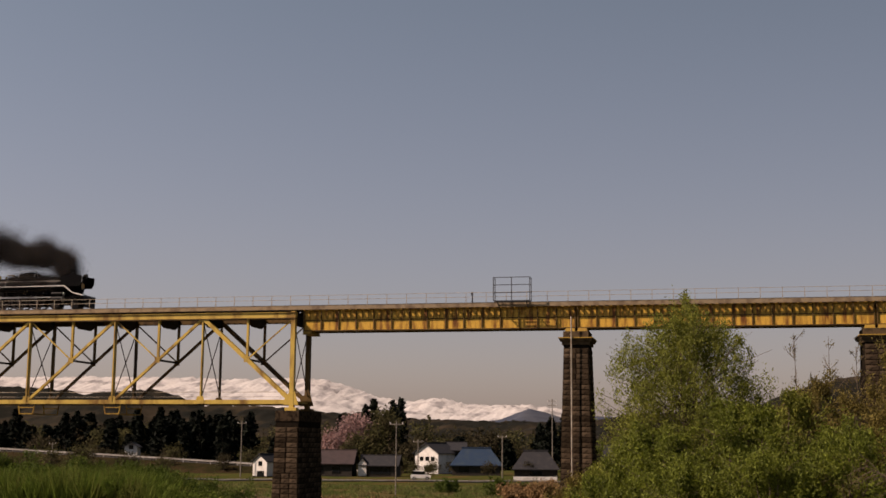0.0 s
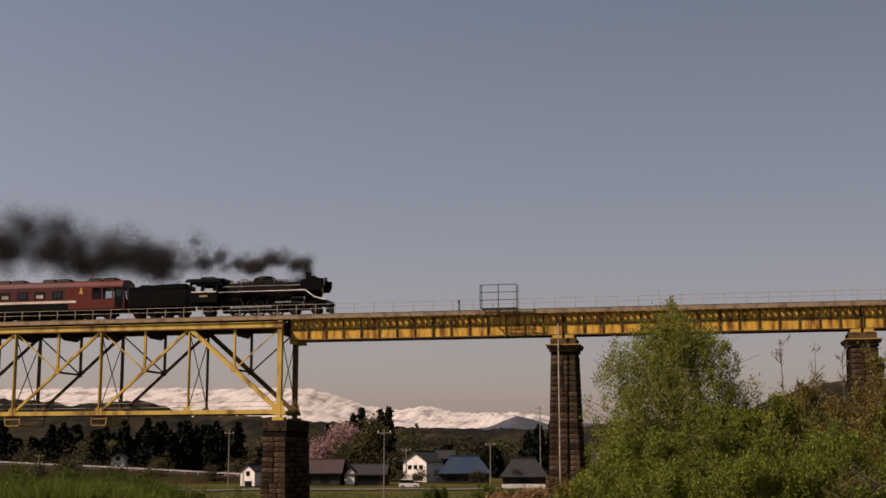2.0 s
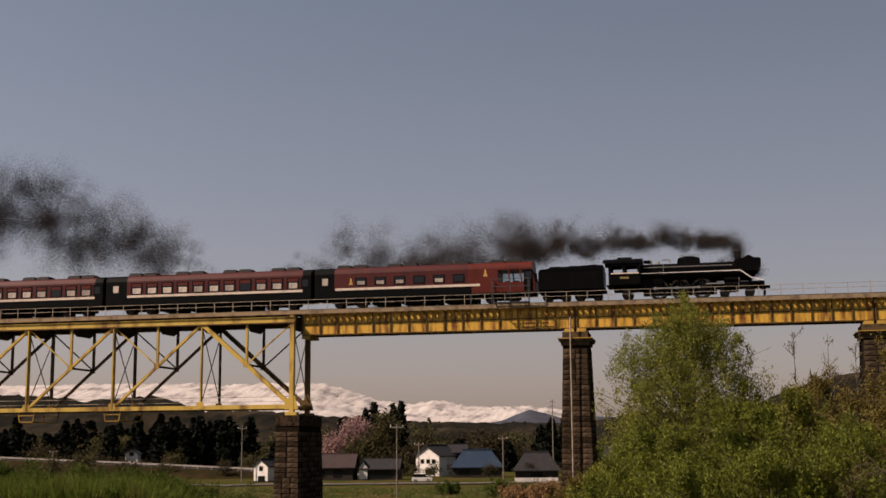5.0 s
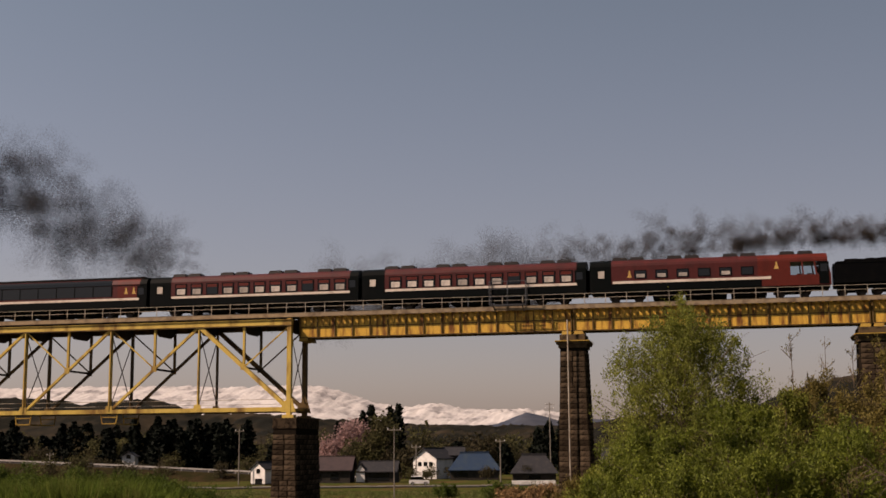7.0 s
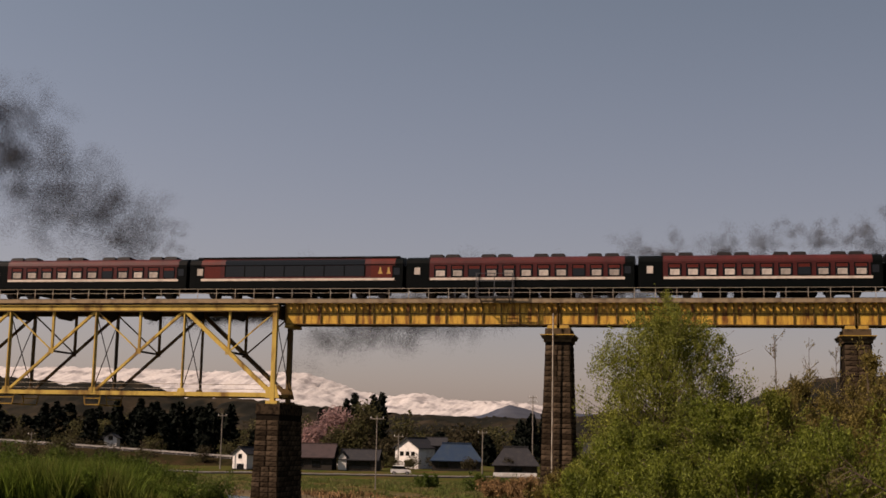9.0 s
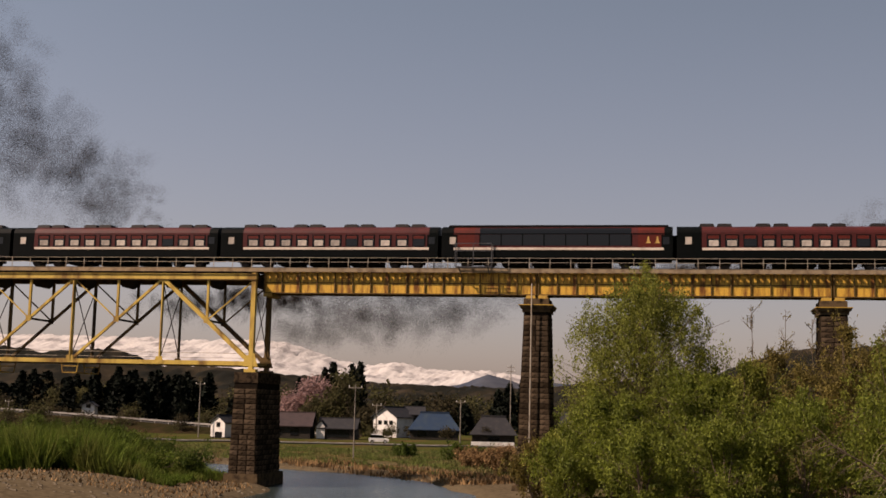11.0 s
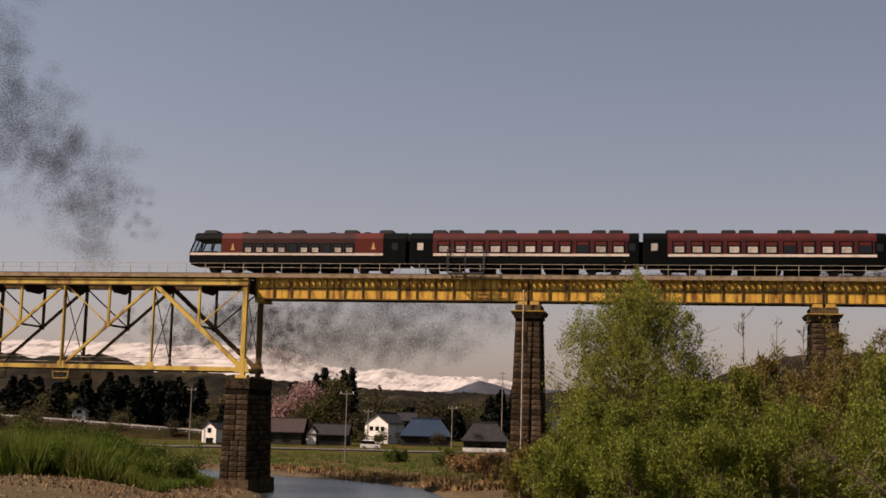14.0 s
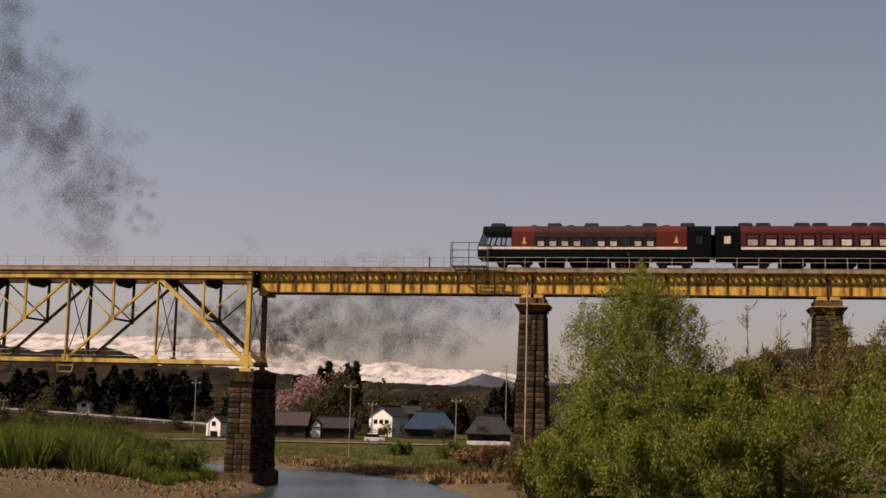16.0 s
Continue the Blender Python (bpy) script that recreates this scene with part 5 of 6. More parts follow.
def conifer(x, y, h, r, seed, label="dark green cedar behind the village", group="cedars"):
    rg = np.random.default_rng(seed)
    z0 = float(ground_z(x, y)) - 0.2
    th = thing("cedar", label, "conifer", group, at=T((x, y, z0)))
    part("trunk", Build().tube((0, 0, 0), (0, 0, h * 0.97), 0.03 * h * 0.7, 0.03, 6), M["bark"], th)
    k = rg.random(150) ** 0.8
    a = rg.uniform(0, 6.28, 150)
    rr = r * (1 - k) ** 0.75 * (0.45 + 0.6 * rg.random(150)) + 0.12
    c = np.stack([np.cos(a) * rr, np.sin(a) * rr, h * (0.10 + 0.9 * k)], 1)
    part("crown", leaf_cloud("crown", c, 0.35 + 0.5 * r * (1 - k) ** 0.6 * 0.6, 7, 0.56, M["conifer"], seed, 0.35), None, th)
    return th


def far_tree(x, y, h, r, seed, material, label, category="tree", n=46, per=15, leaf=0.42):
    rg = np.random.default_rng(seed)
    th = thing("broadleaf_tree", label, category, "trees of the village", at=T((x, y, float(ground_z(x, y)) - 0.2)))
    b = Build().tube((0, 0, 0), (0, 0, h * 0.55), 0.035 * h, 0.02 * h, 6)
    d = rg.normal(0, 1, (n, 3))
    d /= np.linalg.norm(d, axis=1, keepdims=True)
    c = d * rg.random((n, 1)) ** 0.4 * np.array([r, r, h * 0.36]) + np.array([0, 0, h * 0.62])
    for p in c[:9]:
        b.tube((0, 0, h * 0.4), p, 0.014 * h, 0.02, 5)
    part("trunk", b, M["bark"], th)
    part("crown", leaf_cloud("crown", c, np.full(n, r * 0.42), per, leaf, M[material], seed), None, th)
    return th


# the dark cedars behind the meadow, one planted block and its copies
rng = random.Random(5)
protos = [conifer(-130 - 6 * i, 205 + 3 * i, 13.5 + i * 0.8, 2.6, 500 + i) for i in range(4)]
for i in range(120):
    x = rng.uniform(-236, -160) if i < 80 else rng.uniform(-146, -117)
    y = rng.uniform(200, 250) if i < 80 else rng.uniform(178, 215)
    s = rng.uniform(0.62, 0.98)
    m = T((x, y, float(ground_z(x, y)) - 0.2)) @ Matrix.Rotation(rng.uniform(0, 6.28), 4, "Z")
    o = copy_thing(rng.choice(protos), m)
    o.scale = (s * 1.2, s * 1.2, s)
WOOD = "bare spring tree with brown buds behind the meadow"
wp = [far_tree(-170 + 14 * i, 190 + 6 * i, 8.5 + i, 3.8, 600 + i, ("brown_wood", "olive_wood", "brown_wood", "olive_wood")[i], WOOD) for i in range(4)]
for i in range(130):
    x, y = rng.uniform(-240, -10), rng.uniform(200, 275)
    m = T((x, y, float(ground_z(x, y)) - 0.2)) @ Matrix.Rotation(rng.uniform(0, 6.28), 4, "Z")
    o = copy_thing(rng.choice(wp), m)
    s = rng.uniform(0.7, 1.25)
    o.scale = (s * 1.15, s * 1.15, s)
for i in range(40):
    x, y = rng.uniform(-175, -92), rng.uniform(128, 175)
    m = T((x, y, float(ground_z(x, y)) - 0.2)) @ Matrix.Rotation(rng.uniform(0, 6.28), 4, "Z")
    o = copy_thing(rng.choice(wp), m)
    s = rng.uniform(0.28, 0.55)
    o.scale = (s * 1.3, s * 1.3, s)
for i in range(16):
    x, y = rng.uniform(-78, -28), rng.uniform(133, 162)
    m = T((x, y, float(ground_z(x, y)) - 0.2)) @ Matrix.Rotation(rng.uniform(0, 6.28), 4, "Z")
    o = copy_thing(rng.choice(wp), m)
    s = rng.uniform(0.25, 0.42)
    o.scale = (s * 1.2, s * 1.2, s)
for x, y, h, r, s in ((-69.5, 170, 16.6, 1.9, 701), (-71.9, 172, 16.2, 2.0, 702), (-77.0, 174, 16.4, 2.3, 703), (-79.5, 176, 15.2, 2.4, 704), (-74.5, 176, 14, 2.4, 705), (-84.5, 196, 14.5, 2.6, 706), (-92.5, 200, 13.6, 3.0, 707),
                      (-37.2, 185, 12.6, 2.6, 711), (-34.4, 188, 13.4, 2.4, 712), (-31.5, 186, 12.8, 2.4, 713), (-40.3, 190, 11.2, 2.6, 714), (-29, 190, 11.6, 2.6, 715), (-100, 172, 8, 2.6, 716), (-50, 200, 7.5, 2.8, 717), (-61, 196, 8.2, 3.0, 718)):
    conifer(x, y, h, r, s)
CH = "cherry tree in full pink blossom behind the houses"
far_tree(-80.0, 168, 13.6, 3.9, 801, "blossom", CH, "cherry tree", 80, 34, 0.34)
far_tree(-84.2, 167, 9.4, 3.4, 802, "blossom", CH, "cherry tree", 80, 34, 0.34)
far_tree(-77.6, 170, 11.5, 2.6, 803, "blossom", CH, "cherry tree", 80, 34, 0.34)
far_tree(-71.8, 163, 14.6, 4.0, 804, "olive_wood", "olive budding tree beside the cherry", "tree", 80, 30, 0.36)
far_tree(-76.0, 160, 8.4, 4.0, 805, "olive_wood", "olive budding tree beside the cherry", "tree", 80, 30, 0.36)
far_tree(-66.5, 160, 6.5, 3.4, 806, "brown_wood", WOOD)

# ---- the village
M["tile_dark"] = mat("dark_grey_roof_tiles", (0.0248, 0.0248, 0.027), (0.0383, 0.036, 0.0351), 0.6, scale=1.5, fine=8, mix=0.4, spec=0.08)
M["tile_blue"] = mat("blue_steel_roof", (0.0173, 0.0317, 0.0576), (0.0259, 0.0403, 0.0576), 0.45, scale=0.8, fine=6, mix=0.5)
M["tile_brown"] = mat("brown_steel_roof", (0.0447, 0.0315, 0.0304), (0.0315, 0.0237, 0.0237), 0.55, scale=1, fine=6, mix=0.5)
M["plaster"] = mat("white_house_plaster", (0.608, 0.584, 0.544), (0.464, 0.44, 0.408), 0.85, scale=0.7, fine=5, mix=0.4)
M["board"] = mat("dark_weathered_boards", (0.0306, 0.0252, 0.0198), (0.018, 0.0151, 0.0126), 0.85, scale=1.5, fine=8)
M["wood_post"] = mat("concrete_pole", (0.176, 0.156, 0.13), (0.117, 0.101, 0.0845), 0.85, scale=1, fine=10)
M["asphalt"] = mat("asphalt", (0.0525, 0.051, 0.0488), (0.0375, 0.036, 0.0345), 0.9, scale=0.5, fine=6, spec=0.0)
M["guard"] = mat("pale_guard_rail", (0.297, 0.277, 0.253), (0.201, 0.177, 0.153), 0.55, scale=1, fine=6)


def house(x, y, w, d, wall_h, roof_h, turn, wall_m, roof_m, label, gable_front=False, windows=(), name="house", eave=0.5, z_add=0.0, hip=0.0):
    """Walls with a gabled roof; the ridge runs along local x, or along y with gable_front."""
    th = thing(name, label, name.replace("_", " "), "houses of the village", at=T((x, y, float(ground_z(x, y)) - 0.1 + z_add)) @ Matrix.Rotation(radians(turn), 4, "Z"))
    wl = Build().box(-w / 2, w / 2, -d / 2, d / 2, 0, wall_h)
    if gable_front:
        wl.extrude([(-w / 2, wall_h), (w / 2, wall_h), (0, wall_h + roof_h)], -d / 2, d / 2, "y")
    elif not hip:
        wl.extrude([(-d / 2, wall_h), (d / 2, wall_h), (0, wall_h + roof_h)], -w / 2, w / 2, "x")
    wall = part("wall", wl, M[wall_m], th)
    part("footing", Build().box(-w / 2 - 0.05, w / 2 + 0.05, -d / 2 - 0.05, d / 2 + 0.05, -0.4, 0.3), M["board"], th)
    half, ln = (w / 2, d / 2 + eave) if gable_front else (d / 2, w / 2 + eave)
    k = (half + eave) / half
    if hip:
        a, b, z0, z1 = w / 2 + eave, d / 2 + eave, wall_h - 0.15, wall_h + roof_h
        part("roof", Build().add([(-a, -b, z0), (a, -b, z0), (a, b, z0), (-a, b, z0), (-a + hip, 0, z1), (a - hip, 0, z1), (-a, -b, z0 - 0.16), (a, -b, z0 - 0.16), (a, b, z0 - 0.16), (-a, b, z0 - 0.16)],
                                 [(0, 1, 5, 4), (1, 2, 5), (2, 3, 4, 5), (3, 0, 4), (6, 7, 1, 0), (7, 8, 2, 1), (8, 9, 3, 2), (9, 6, 0, 3), (9, 8, 7, 6)]), M[roof_m], th)
        part("ridge_cap", Build().box(-a + hip - 0.2, a - hip + 0.2, -0.2, 0.2, z1 - 0.08, z1 + 0.28), M[roof_m], th)
    for s in (() if hip else (-1, 1)):
        out = [(0, wall_h + roof_h + 0.2), (s * (half + eave), wall_h + roof_h * (1 - k) + 0.2), (s * (half + eave), wall_h + roof_h * (1 - k) + 0.03), (0, wall_h + roof_h + 0.02)]
        part("roof", Build().extrude(out, -ln, ln, "y" if gable_front else "x"), M[roof_m], th)
    if not hip:
        part("ridge_cap", Build().box(-0.18, 0.18, -ln, ln, wall_h + roof_h + 0.12, wall_h + roof_h + 0.32) if gable_front else Build().box(-ln, ln, -0.18, 0.18, wall_h + roof_h + 0.12, wall_h + roof_h + 0.32), M[roof_m], th)
    for wx, wz, ww, wh in windows:
        fr = part("window", Build().box(wx - ww / 2 - 0.08, wx + ww / 2 + 0.08, -d / 2 - 0.06, -d / 2 + 0.02, wz - wh / 2 - 0.08, wz + wh / 2 + 0.08), M["board"], th)
        part("pane", Build().box(wx - ww / 2, wx + ww / 2, -d / 2 - 0.075, -d / 2 - 0.062, wz - wh / 2, wz + wh / 2), M["glass"], fr)
    return th


house(-83.0, 118, 3.3, 4.0, 3.0, 1.2, -18, "plaster", "tile_dark", "small white gabled shed with a dark opening", True, ((0.1, 2.6, 0.7, 0.7), (0.2, 0.6, 1.5, 1.1)), "shed", 0.3)
house(-73.5, 130, 8.5, 7, 2.7, 2.3, 8, "board", "tile_brown", "low dark house with a brown roof", False, ((1.2, 1.4, 1.6, 1.2), (-2, 1.4, 1.4, 1.2)))
house(-64.2, 132, 7.0, 6, 2.4, 1.7, 6, "board", "tile_dark", "low farmhouse with dark open front and grey roof", False, ((0.2, 1.35, 4.2, 1.5),))
house(-67.6, 131, 1.6, 5.5, 2.6, 1.0, 12, "plaster", "tile_dark", "narrow white gabled lean-to beside the farmhouse", True, (), "shed", 0.15)
house(-58.8, 158, 6.0, 7.0, 4.7, 1.9, -22, "plaster", "tile_dark", "two-storey white plastered house with dark tiled roof", True, ((-1.3, 3.4, 0.8, 0.75), (0.2, 3.4, 0.8, 0.75), (1.6, 3.4, 0.8, 0.75), (0.4, 1.2, 1.6, 1.0)))
house(-55.6, 164, 4.0, 9.0, 5.2, 1.6, 12, "board", "tile_dark", "dark tiled annex behind the white house", False, ())
house(-48.6, 151, 10.0, 8.5, 2.4, 3.3, 10, "board", "tile_blue", "house with a broad blue steel roof", False, ((-2.6, 1.4, 2.0, 1.2), (2.2, 1.4, 2.2, 1.2)), hip=2.6)
house(-34.5, 139, 8.4, 8.0, 1.9, 3.3, 8, "board", "tile_dark", "dark grey barn roof behind the river road", False, ((0.0, 1.0, 2.4, 1.0),), "barn", hip=2.4)
house(-17.0, 150, 9.0, 8.0, 4.2, 2.2, 0, "plaster", "tile_dark", "pale house glimpsed behind the trees", False, ((-2, 2.8, 1.2, 1.0), (2, 2.8, 1.2, 1.0)))
house(-136, 172, 3.0, 4.0, 2.3, 0.9, 15, "plaster", "tile_dark", "small pale house at the wood's edge", True, ((0, 2.2, 0.9, 0.8),), z_add=3.0)


def pole(x, y, h, seed, arms=1, label="grey concrete utility pole with crossarm", lean=0.0):
    th = thing("utility_pole", label, "utility pole", "utility poles", at=T((x, y, float(ground_z(x, y)) - 0.2)) @ Matrix.Rotation(lean, 4, "Y"))
    part("shaft", Build().tube((0, 0, 0), (0, 0, h), 0.13 if y > 60 else 0.085, 0.09 if y > 60 else 0.06, 10), M["wood_post"], th)
    for i in range(arms):
        c = part("crossarm", Build().box(-0.9, 0.9, -0.06, 0.06, h - 0.5 - i * 0.9, h - 0.38 - i * 0.9), M["wood_post"], th)
        for dx in (-0.8, 0.0, 0.8):
            part("insulator", Build().tube((dx, 0, h - 0.38 - i * 0.9), (dx, 0, h - 0.15 - i * 0.9), 0.06, n=6), M["white"], c)


pole(-87.0, 115, 10.6, 1, 1)
pole(-32.4, 149, 16.0, 2, 2)
pole(-38.9, 42, 9.6, 3, 1, "slender grey utility pole on the river meadow")
pole(-39.4, 128, 8.4, 4, 1)
pole(-146, 152, 6.5, 5, 1)
pole(-54.0, 120, 7.4, 6, 1)

# the river road, its rail and parked things
rd = Build()
for i in range(30):
    x0, x1 = -110 + i * 3.2, -110 + (i + 1) * 3.2
    y0, y1 = 95 + 0.22 * (x0 + 64), 95 + 0.22 * (x1 + 64)
    z0, z1 = float(ground_z(x0, y0)) + 0.25, float(ground_z(x1, y1)) + 0.25
    rd.add([(x0, y0, z0), (x1, y1, z1), (x1, y1 + 4.5, z1), (x0, y0 + 4.5, z0), (x0, y0 - 0.9, z0 - 0.7), (x1, y1 - 0.9, z1 - 0.7)], [(0, 1, 2, 3), (4, 5, 1, 0)])
tagged(part("road", rd, M["asphalt"]), "narrow asphalt river road past the village", "road", kind="structure")
kb = Build()
for i in range(30):
    x0, x1 = -110 + i * 3.2, -110 + (i + 1) * 3.2 - 0.05
    y0, y1 = 94.7 + 0.22 * (x0 + 64), 94.7 + 0.22 * (x1 + 64)
    kb.beam((x0, y0, float(ground_z(x0, y0)) + 0.30), (x1, y1, float(ground_z(x1, y1)) + 0.30), 0.2, 0.16)
tagged(part("kerb", kb, M["guard"]), "pale concrete kerb along the river road", "kerb", kind="structure")


def guard(points, label, height=0.8, spacing=3.0, deep=0.36, material="guard"):
    th = thing("guard_rail", label, "guard rail", "guard rails", at=T(points[0]))
    o = Vector(points[0])
    for p, q in zip(points, points[1:]):
        p, q = Vector(p) - o, Vector(q) - o
        part("beam", Build().beam(p + Vector((0, 0, height - deep / 2)), q + Vector((0, 0, height - deep / 2)), 0.08 if deep < 0.5 else 0.5, deep), M[material], th)
        n = max(1, int((q - p).length / spacing))
        for i in range(n + 1):
            c = p.lerp(q, i / n)
            part("post", Build().box(c.x - 0.07, c.x + 0.07, c.y - 0.02, c.y + 0.12, c.z - 0.5, c.z + height), M["guard"], th)


def bank_road():
    """The raised road on the left, falling towards the village."""
    pts = [(-250, 156, 8.6), (-190, 152, 6.6), (-155, 150, 5.0), (-129, 149, 3.9), (-103, 147, 2.7), (-84, 144, 1.9), (-70, 142, 1.2)]
    b, slope = Build(), Build()
    for (x0, y0, z0), (x1, y1, z1) in zip(pts, pts[1:]):
        b.add([(x0, y0, z0), (x1, y1, z1), (x1, y1 + 6, z1), (x0, y0 + 6, z0)], [(0, 1, 2, 3)])
        slope.add([(x0, y0 - 9, 0.4), (x1, y1 - 9, 0.4), (x1, y1 - 0.01, z1 - 0.02), (x0, y0 - 0.01, z0 - 0.02), (x0, y0 + 6.01, z0 - 0.02), (x1, y1 + 6.01, z1 - 0.02), (x1, y1 + 14, 0.4), (x0, y0 + 14, 0.4)], [(0, 1, 2, 3), (4, 5, 6, 7)])
    tagged(part("embankment", slope, M["slope"]), "grassy brown embankment under the raised road", "embankment", kind="structure")
    tagged(part("road", b, M["asphalt"]), "raised asphalt road along the embankment", "road", kind="structure")
    guard([(x, y + 0.4, z) for x, y, z in pts], "pale steel guard rail along the raised road", 0.75)


M["slope"] = mat("brown_spring_slope", (0.017, 0.016, 0.007), (0.030, 0.021, 0.011), 0.95, scale=0.25, fine=2, mix=0.6, bump=0.4, spec=0.0)
bank_road()
z = float(ground_z(-29, 100))
guard([(-32.6, 98.0, z + 0.05), (-25.6, 99.4, z + 0.05)], "white parapet rail by the river road", 1.0, 3.4, 0.6, "white")


def parked_car(x, y, turn):
    th = thing("parked_car", "small white car parked on the river road", "car", at=T((x, y, float(ground_z(x, y)) + 0.26)) @ Matrix.Rotation(radians(turn), 4, "Z"))
    part("body", Build().extrude([(-1.7, 0.3), (1.7, 0.3), (1.72, 0.75), (1.0, 0.9), (-1.6, 0.95), (-1.72, 0.8)], -0.74, 0.74), M["white"], th)
    part("cabin", Build().extrude([(-1.55, 0.93), (0.95, 0.90), (0.45, 1.48), (-1.35, 1.5)], -0.66, 0.66), M["glass"], th)
    part("roof", Build().extrude([(-1.38, 1.5), (0.48, 1.48), (0.4, 1.55), (-1.28, 1.57)], -0.64, 0.64), M["white"], th)
    for wx in (-1.1, 1.1):
        for wy in (-0.72, 0.72):
            w = part("wheel", Build().tube((wx, wy - 0.1, 0.3), (wx, wy + 0.1, 0.3), 0.3, n=14), M["under"], th)
            part("rim", Build().tube((wx, wy - 0.11, 0.3), (wx, wy + 0.11, 0.3), 0.17, n=10), M["silver"], w)


parked_car(-49.0, 100.4, 12)


# ---- smoke: drawn-out wisps of soot that leave the chimney, hang, rise or sink behind the bridge
M["soot"] = mat("soot_smoke", (0.0651, 0.0583, 0.0546), (0.0868, 0.0781, 0.0732), 1.0, scale=1, fine=3, spec=0.0)
_n, _k = M["soot"].node_tree.nodes, M["soot"].node_tree.links
_thin, _mix = _n.new("ShaderNodeBsdfTransparent"), _n.new("ShaderNodeMixShader")
_mix.inputs[0].default_value = 0.185
_k.new(_thin.outputs[0], _mix.inputs[1]), _k.new(_n["Principled BSDF"].outputs[0], _mix.inputs[2]), _k.new(_mix.outputs[0], _n["Material Output"].inputs["Surface"])
PUFFS = []


def puff_mesh(seed, n, half, radius):
    """A faint wisp of soot flakes, thickest in the middle."""
    r = np.random.default_rng(seed)
    x = np.clip(r.normal(0, 0.40, n), -1, 1) * half
    yz = r.normal(0, 0.42, (n, 2)) * radius
    far = np.linalg.norm(yz, axis=1, keepdims=True)
    yz = np.where(far > radius, yz * (radius * r.random((n, 1)) / far), yz)
    c = np.concatenate([x[:, None], yz], 1)
    s = 0.033 + 0.034 * r.random((n, 1))
    a = r.normal(0, 1, (n, 3))
    a /= np.linalg.norm(a, axis=1, keepdims=True)
    b = np.cross(a, r.normal(0, 1, (n, 3)))
    b /= np.linalg.norm(b, axis=1, keepdims=True)
    v = np.stack([c + a * s, c - a * s * 0.5 + b * s * 0.87, c - a * s * 0.5 - b * s * 0.87], 1).reshape(-1, 3)
    return mesh_np("puff", v, np.arange(3 * n).reshape(n, 3), M["soot"])


LIFT_X = -50.2
PUFF_MESH = [puff_mesh(100 + i, 720, 1.5, 0.85) for i in range(6)] + [puff_mesh(120 + i, 480, 0.75, 0.55) for i in range(8)]
WIDE_PUFF = [puff_mesh(200 + i, 1050, 1.9, 1.5) for i in range(10)]
FULL_PUFF = [puff_mesh(300 + i, 900, 1.8, 1.15) for i in range(10)]


def front_at(t):
    """Where the train's front stands, also before the start."""
    if t < 0:
        return TRAIN[0][1] + 12.95 * t
    for (t0, x0), (t1, x1) in zip(TRAIN, TRAIN[1:]):
        if t <= t1:
            return x0 + (x1 - x0) * (t - t0) / (t1 - t0)
    return TRAIN[-1][1]


def make_puffs():
    rng = random.Random(21)
    up, down, trail = "dark smoke hanging and rising over the truss", "dark smoke that sinks behind the bridge", "dark smoke trailing behind the locomotive"
    for label, t0, t1, n in ((up, -0.8, 0.0, 330), (up, 0.0, 0.95, 410), (up, 0.95, 2.2, 240), (down, 2.2, 2.95, 250), (down, 2.95, 3.7, 270), (trail, 3.7, 5.0, 330), (trail, 5.0, 6.4, 330), (trail, 6.4, 7.8, 200)):
        plume = thing("smoke_plume", label, "smoke", "smoke of the locomotive", kind="stuff")
        left = 0
        for i in range(n):
            left -= 1
            if left < 0:
                left = rng.randrange(4, 11)
                burst = [max(-1.5, min(1.5, rng.gauss(0, 0.95))) for _ in range(3)]
            te = t0 + (t1 - t0) * (i + rng.random()) / n
            ob = part("puff", rng.choice(WIDE_PUFF if te < 0.9 and rng.random() < 0.5 else FULL_PUFF if te < 0.9 or 2.2 < te < 3.7 else PUFF_MESH), None, plume)
            PUFFS.append((ob, te, [b * (1.0 if te < 3.7 else 0.6) + rng.gauss(0, 0.45 if te < 3.7 else 0.6) for b in burst], rng.random(), rng.random(), rng.uniform(-1.35, 1.35), rng.uniform(-1, 1)))


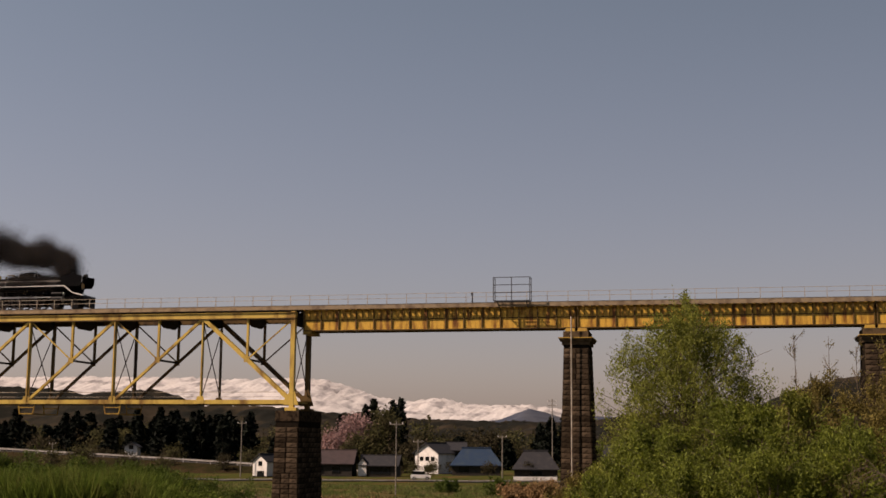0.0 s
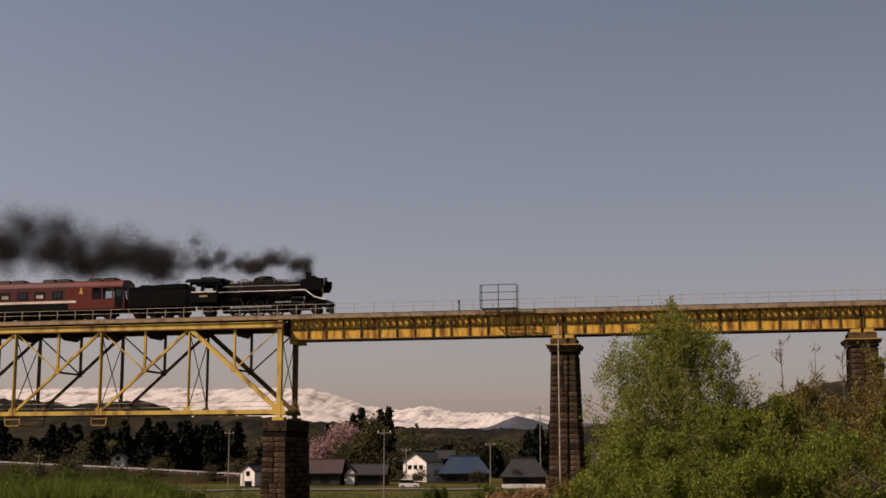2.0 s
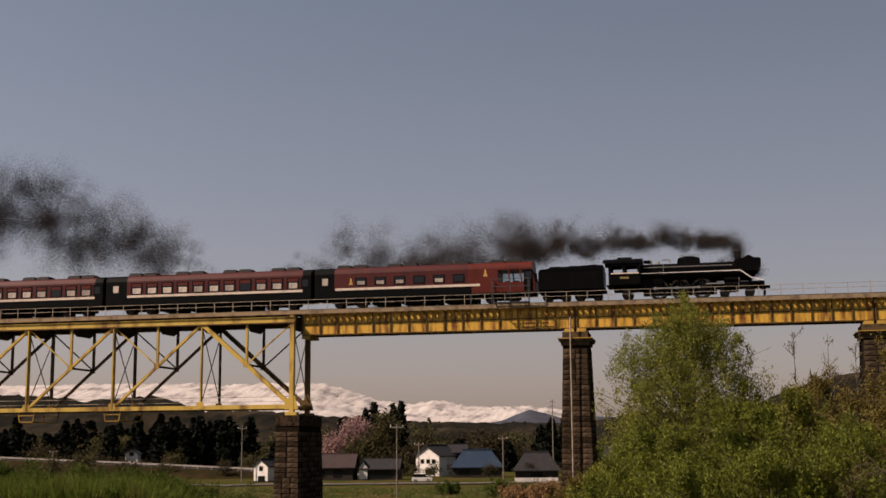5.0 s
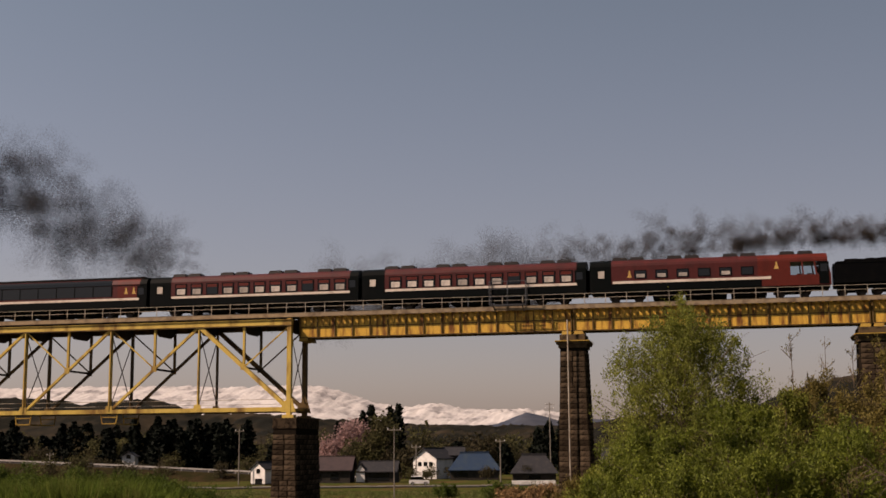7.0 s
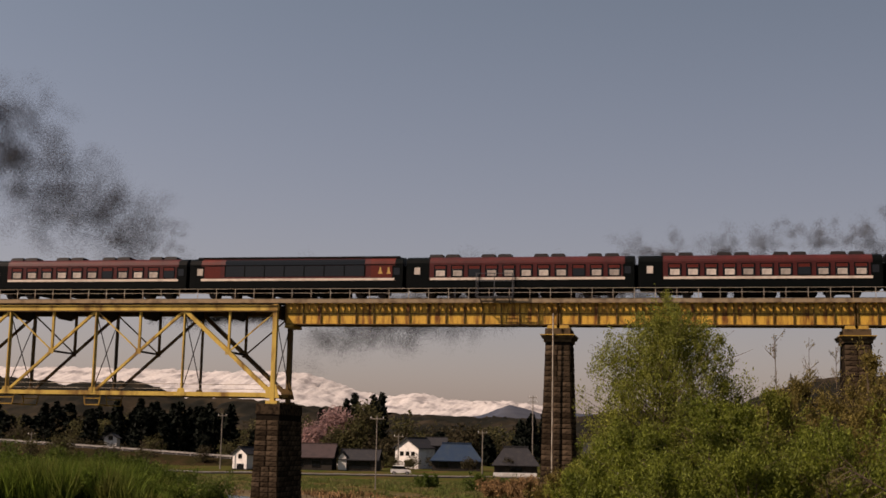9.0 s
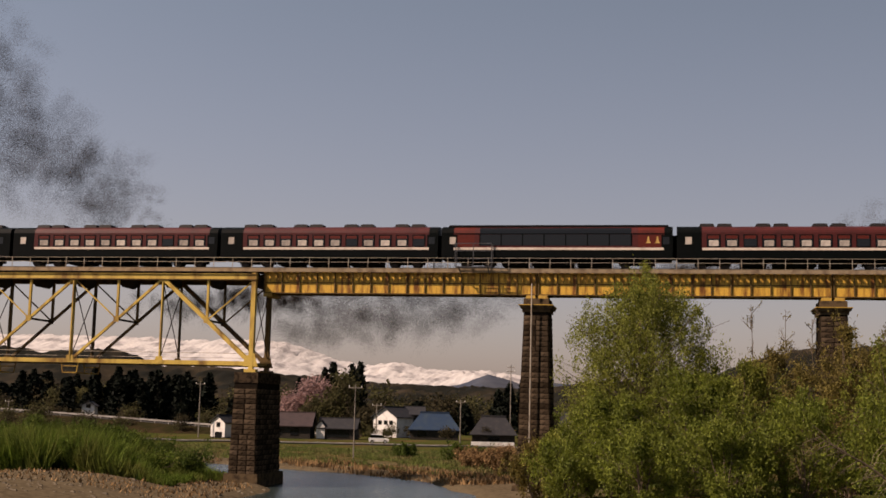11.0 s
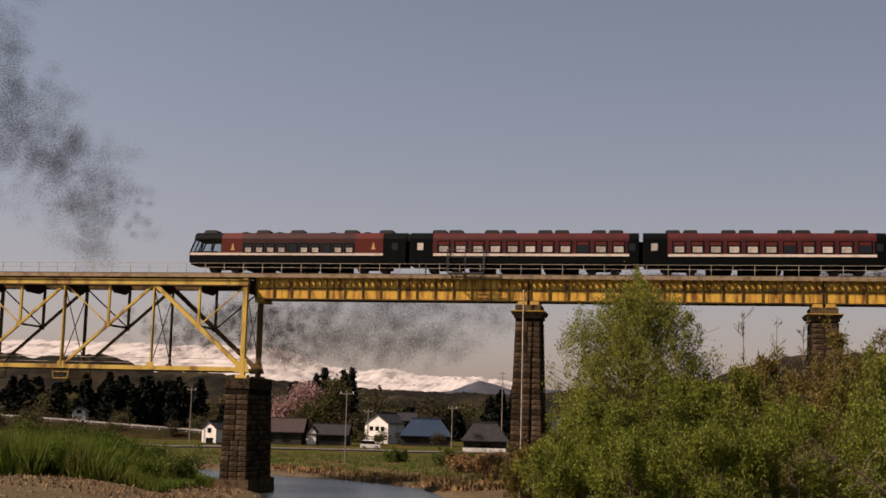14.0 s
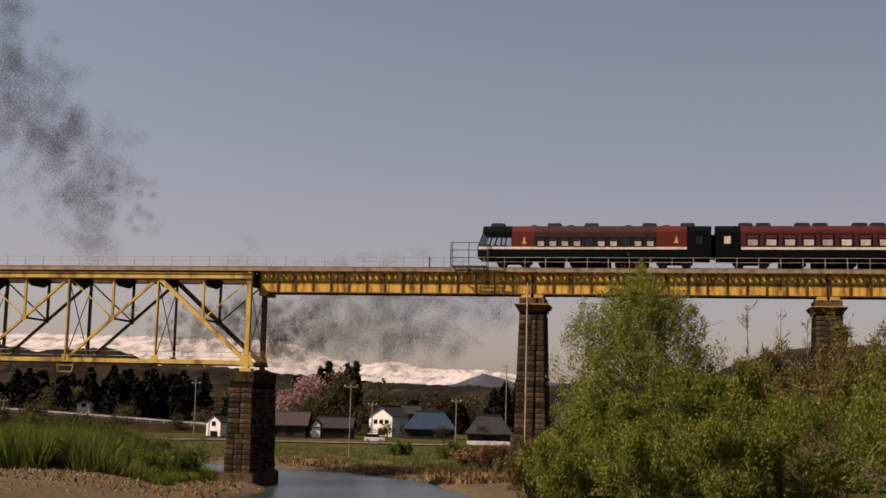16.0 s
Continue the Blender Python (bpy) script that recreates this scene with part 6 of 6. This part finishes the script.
def puff_place(te, off, u, w, t):
    """Where a puff that leaves the chimney at te is at the time t."""
    age = t - te
    if age <= -0.08:
        return (front_at(t) - 5.2 - 3.4 * u, 0.0, RAIL_TOP + 2.32)
    if age <= 0:
        return (front_at(t) - 2.65, 0.0, RAIL_TOP + 3.3)
    x0 = front_at(te) - 2.65
    beat = 0.5 + 0.5 * math.sin(te * 17.0)
    rise = (0.95 + 0.35 * beat) * (1 - math.exp(-age / 0.09)) + (0.85 + 0.75 * max(0.0, off[2])) * (1 - math.exp(-age / 0.9))
    drag = 0.75 * (1 - math.exp(-age / 0.11))
    s = 0.20 + 0.48 * (1 - math.exp(-age / 0.45)) + 0.7 * (1 - math.exp(-age / 5.0))
    x, y, z = x0 + drag + off[0] * s, off[1] * s * 0.7, RAIL_TOP + 3.8 + rise + off[2] * s * 0.75
    if te < 2.2:
        lift = max(0.0, min(1.0, (LIFT_X - x0) / 11.0))
        wob = 0.6 * math.sin(x0 * 0.9) * min(1.0, age / 3)
        z += (0.04 + 1.08 * lift) * age * (0.75 + 0.45 * w) * (0.6 + 0.04 * age) + wob
        x += (-0.09 - 0.16 * lift) * age * 0.5 + off[0] * 0.06 * age - 2.4 * (1 - math.exp(-age / 4)) * max(0.0, min(1.0, (1.05 - te) / 0.5))
        x -= (0.22 + 0.16 * lift) * age
        y += 0.15 * age
        z += off[2] * 0.15 * age
        x += off[0] * 0.02 * age
        if te > 0.95:
            z = 20.0 + (z - 20.0) * math.exp(-max(0.0, age - 2.2) / (1.0 + 1.2 * w))
            z -= (7.5 + 1.2 * off[2]) * (1 - math.exp(-((max(0.0, age - 5.0) / 6.0) ** 2))) * (0.35 + 0.75 * w)
            y += 0.8 * age
    elif te < 3.7:
        if w < 0.36:
            z = 20.0 + (z - 20.0) * math.exp(-max(0.0, age - 1.3) / (0.8 + 1.6 * w))
            return (x - 0.3 * age, y + 1.1 * age, z)
        k = max(0.0, age - 0.8)
        fall = 10.0 * (1 - math.exp(-((k / 5.3) ** 2.1)))
        z -= fall * (0.80 + 0.35 * w)
        x += -(0.46 + 0.75 * (w - 0.36)) * age + off[0] * 0.20 * age
        y += 1.0 * age + 2.0 * (1 - math.exp(-age / 2))
        z += 0.06 * max(0.0, age - 8) + off[2] * 0.10 * age
    else:
        x += -0.45 * age + off[0] * 0.10 * age
        y += 0.9 * age
        z = 20.0 + (z - 20.0) * math.exp(-max(0.0, age - (3.5 if w > 0.68 else 2.1)) / (0.9 + 2.0 * w))
    return (x, y, z)


def puff_turn(te, tilt, yaw, t):
    """Level in the boiler, upright for a moment in the blast, then tilted at random."""
    age = t - te
    if age <= 0:
        return Matrix()
    g = 1 - math.exp(-age / 0.5)
    return Matrix.Rotation(-1.3 * math.exp(-((age - 0.06) / 0.08) ** 2) + tilt * g, 4, "Y") @ Matrix.Rotation(yaw * g * 0.6, 4, "Z")


def smoke_motion():
    for ob, te, off, u, w, tilt, yaw in PUFFS:
        stops = sorted({round(t, 2) for t in [0.0, 16.0] + [a for a, _ in TRAIN if a < te - 0.6] + [te - 0.5] + [te - 0.1, te]
                        + [te + d for d in (0.06, 0.13, 0.25, 0.5, 0.9, 1.5, 2.3, 3.2, 4.2, 5.5, 7.0, 9.0, 11.5, 14.0)] if 0 <= t <= 16})
        walk(ob, [(t, T(puff_place(te, off, u, w, t)) @ puff_turn(te, tilt, yaw, t)) for t in stops])


make_puffs()


# ---- what moves
def motions():
    for ob, off in VEHICLES:
        walk(ob, [(t, T((x + off, 0, RAIL_TOP))) for t, x in TRAIN])
    for ob, x, r in TURNING:
        step = 1.3 * r / 13.6
        n = math.ceil(16.0 / step)
        rows = []
        for i in range(n + 1):
            t = 16.0 * i / n
            rows.append((t, T((x, 0, r)) @ Matrix.Rotation((front_at(t) - front_at(0)) / r, 4, "Y")))
        walk(ob, rows)
    for ob, s in RODS:
        rows = []
        for i in range(201):
            t = 16.0 * i / 200
            a = (front_at(t) - front_at(0)) / 0.875 + (0 if s < 0 else math.pi / 2)
            rows.append((t, T((-7.75 + 0.33 * math.sin(a), s * 0.72, 0.875 + 0.33 * math.cos(a)))))
        walk(ob, rows)
    smoke_motion()


motions()
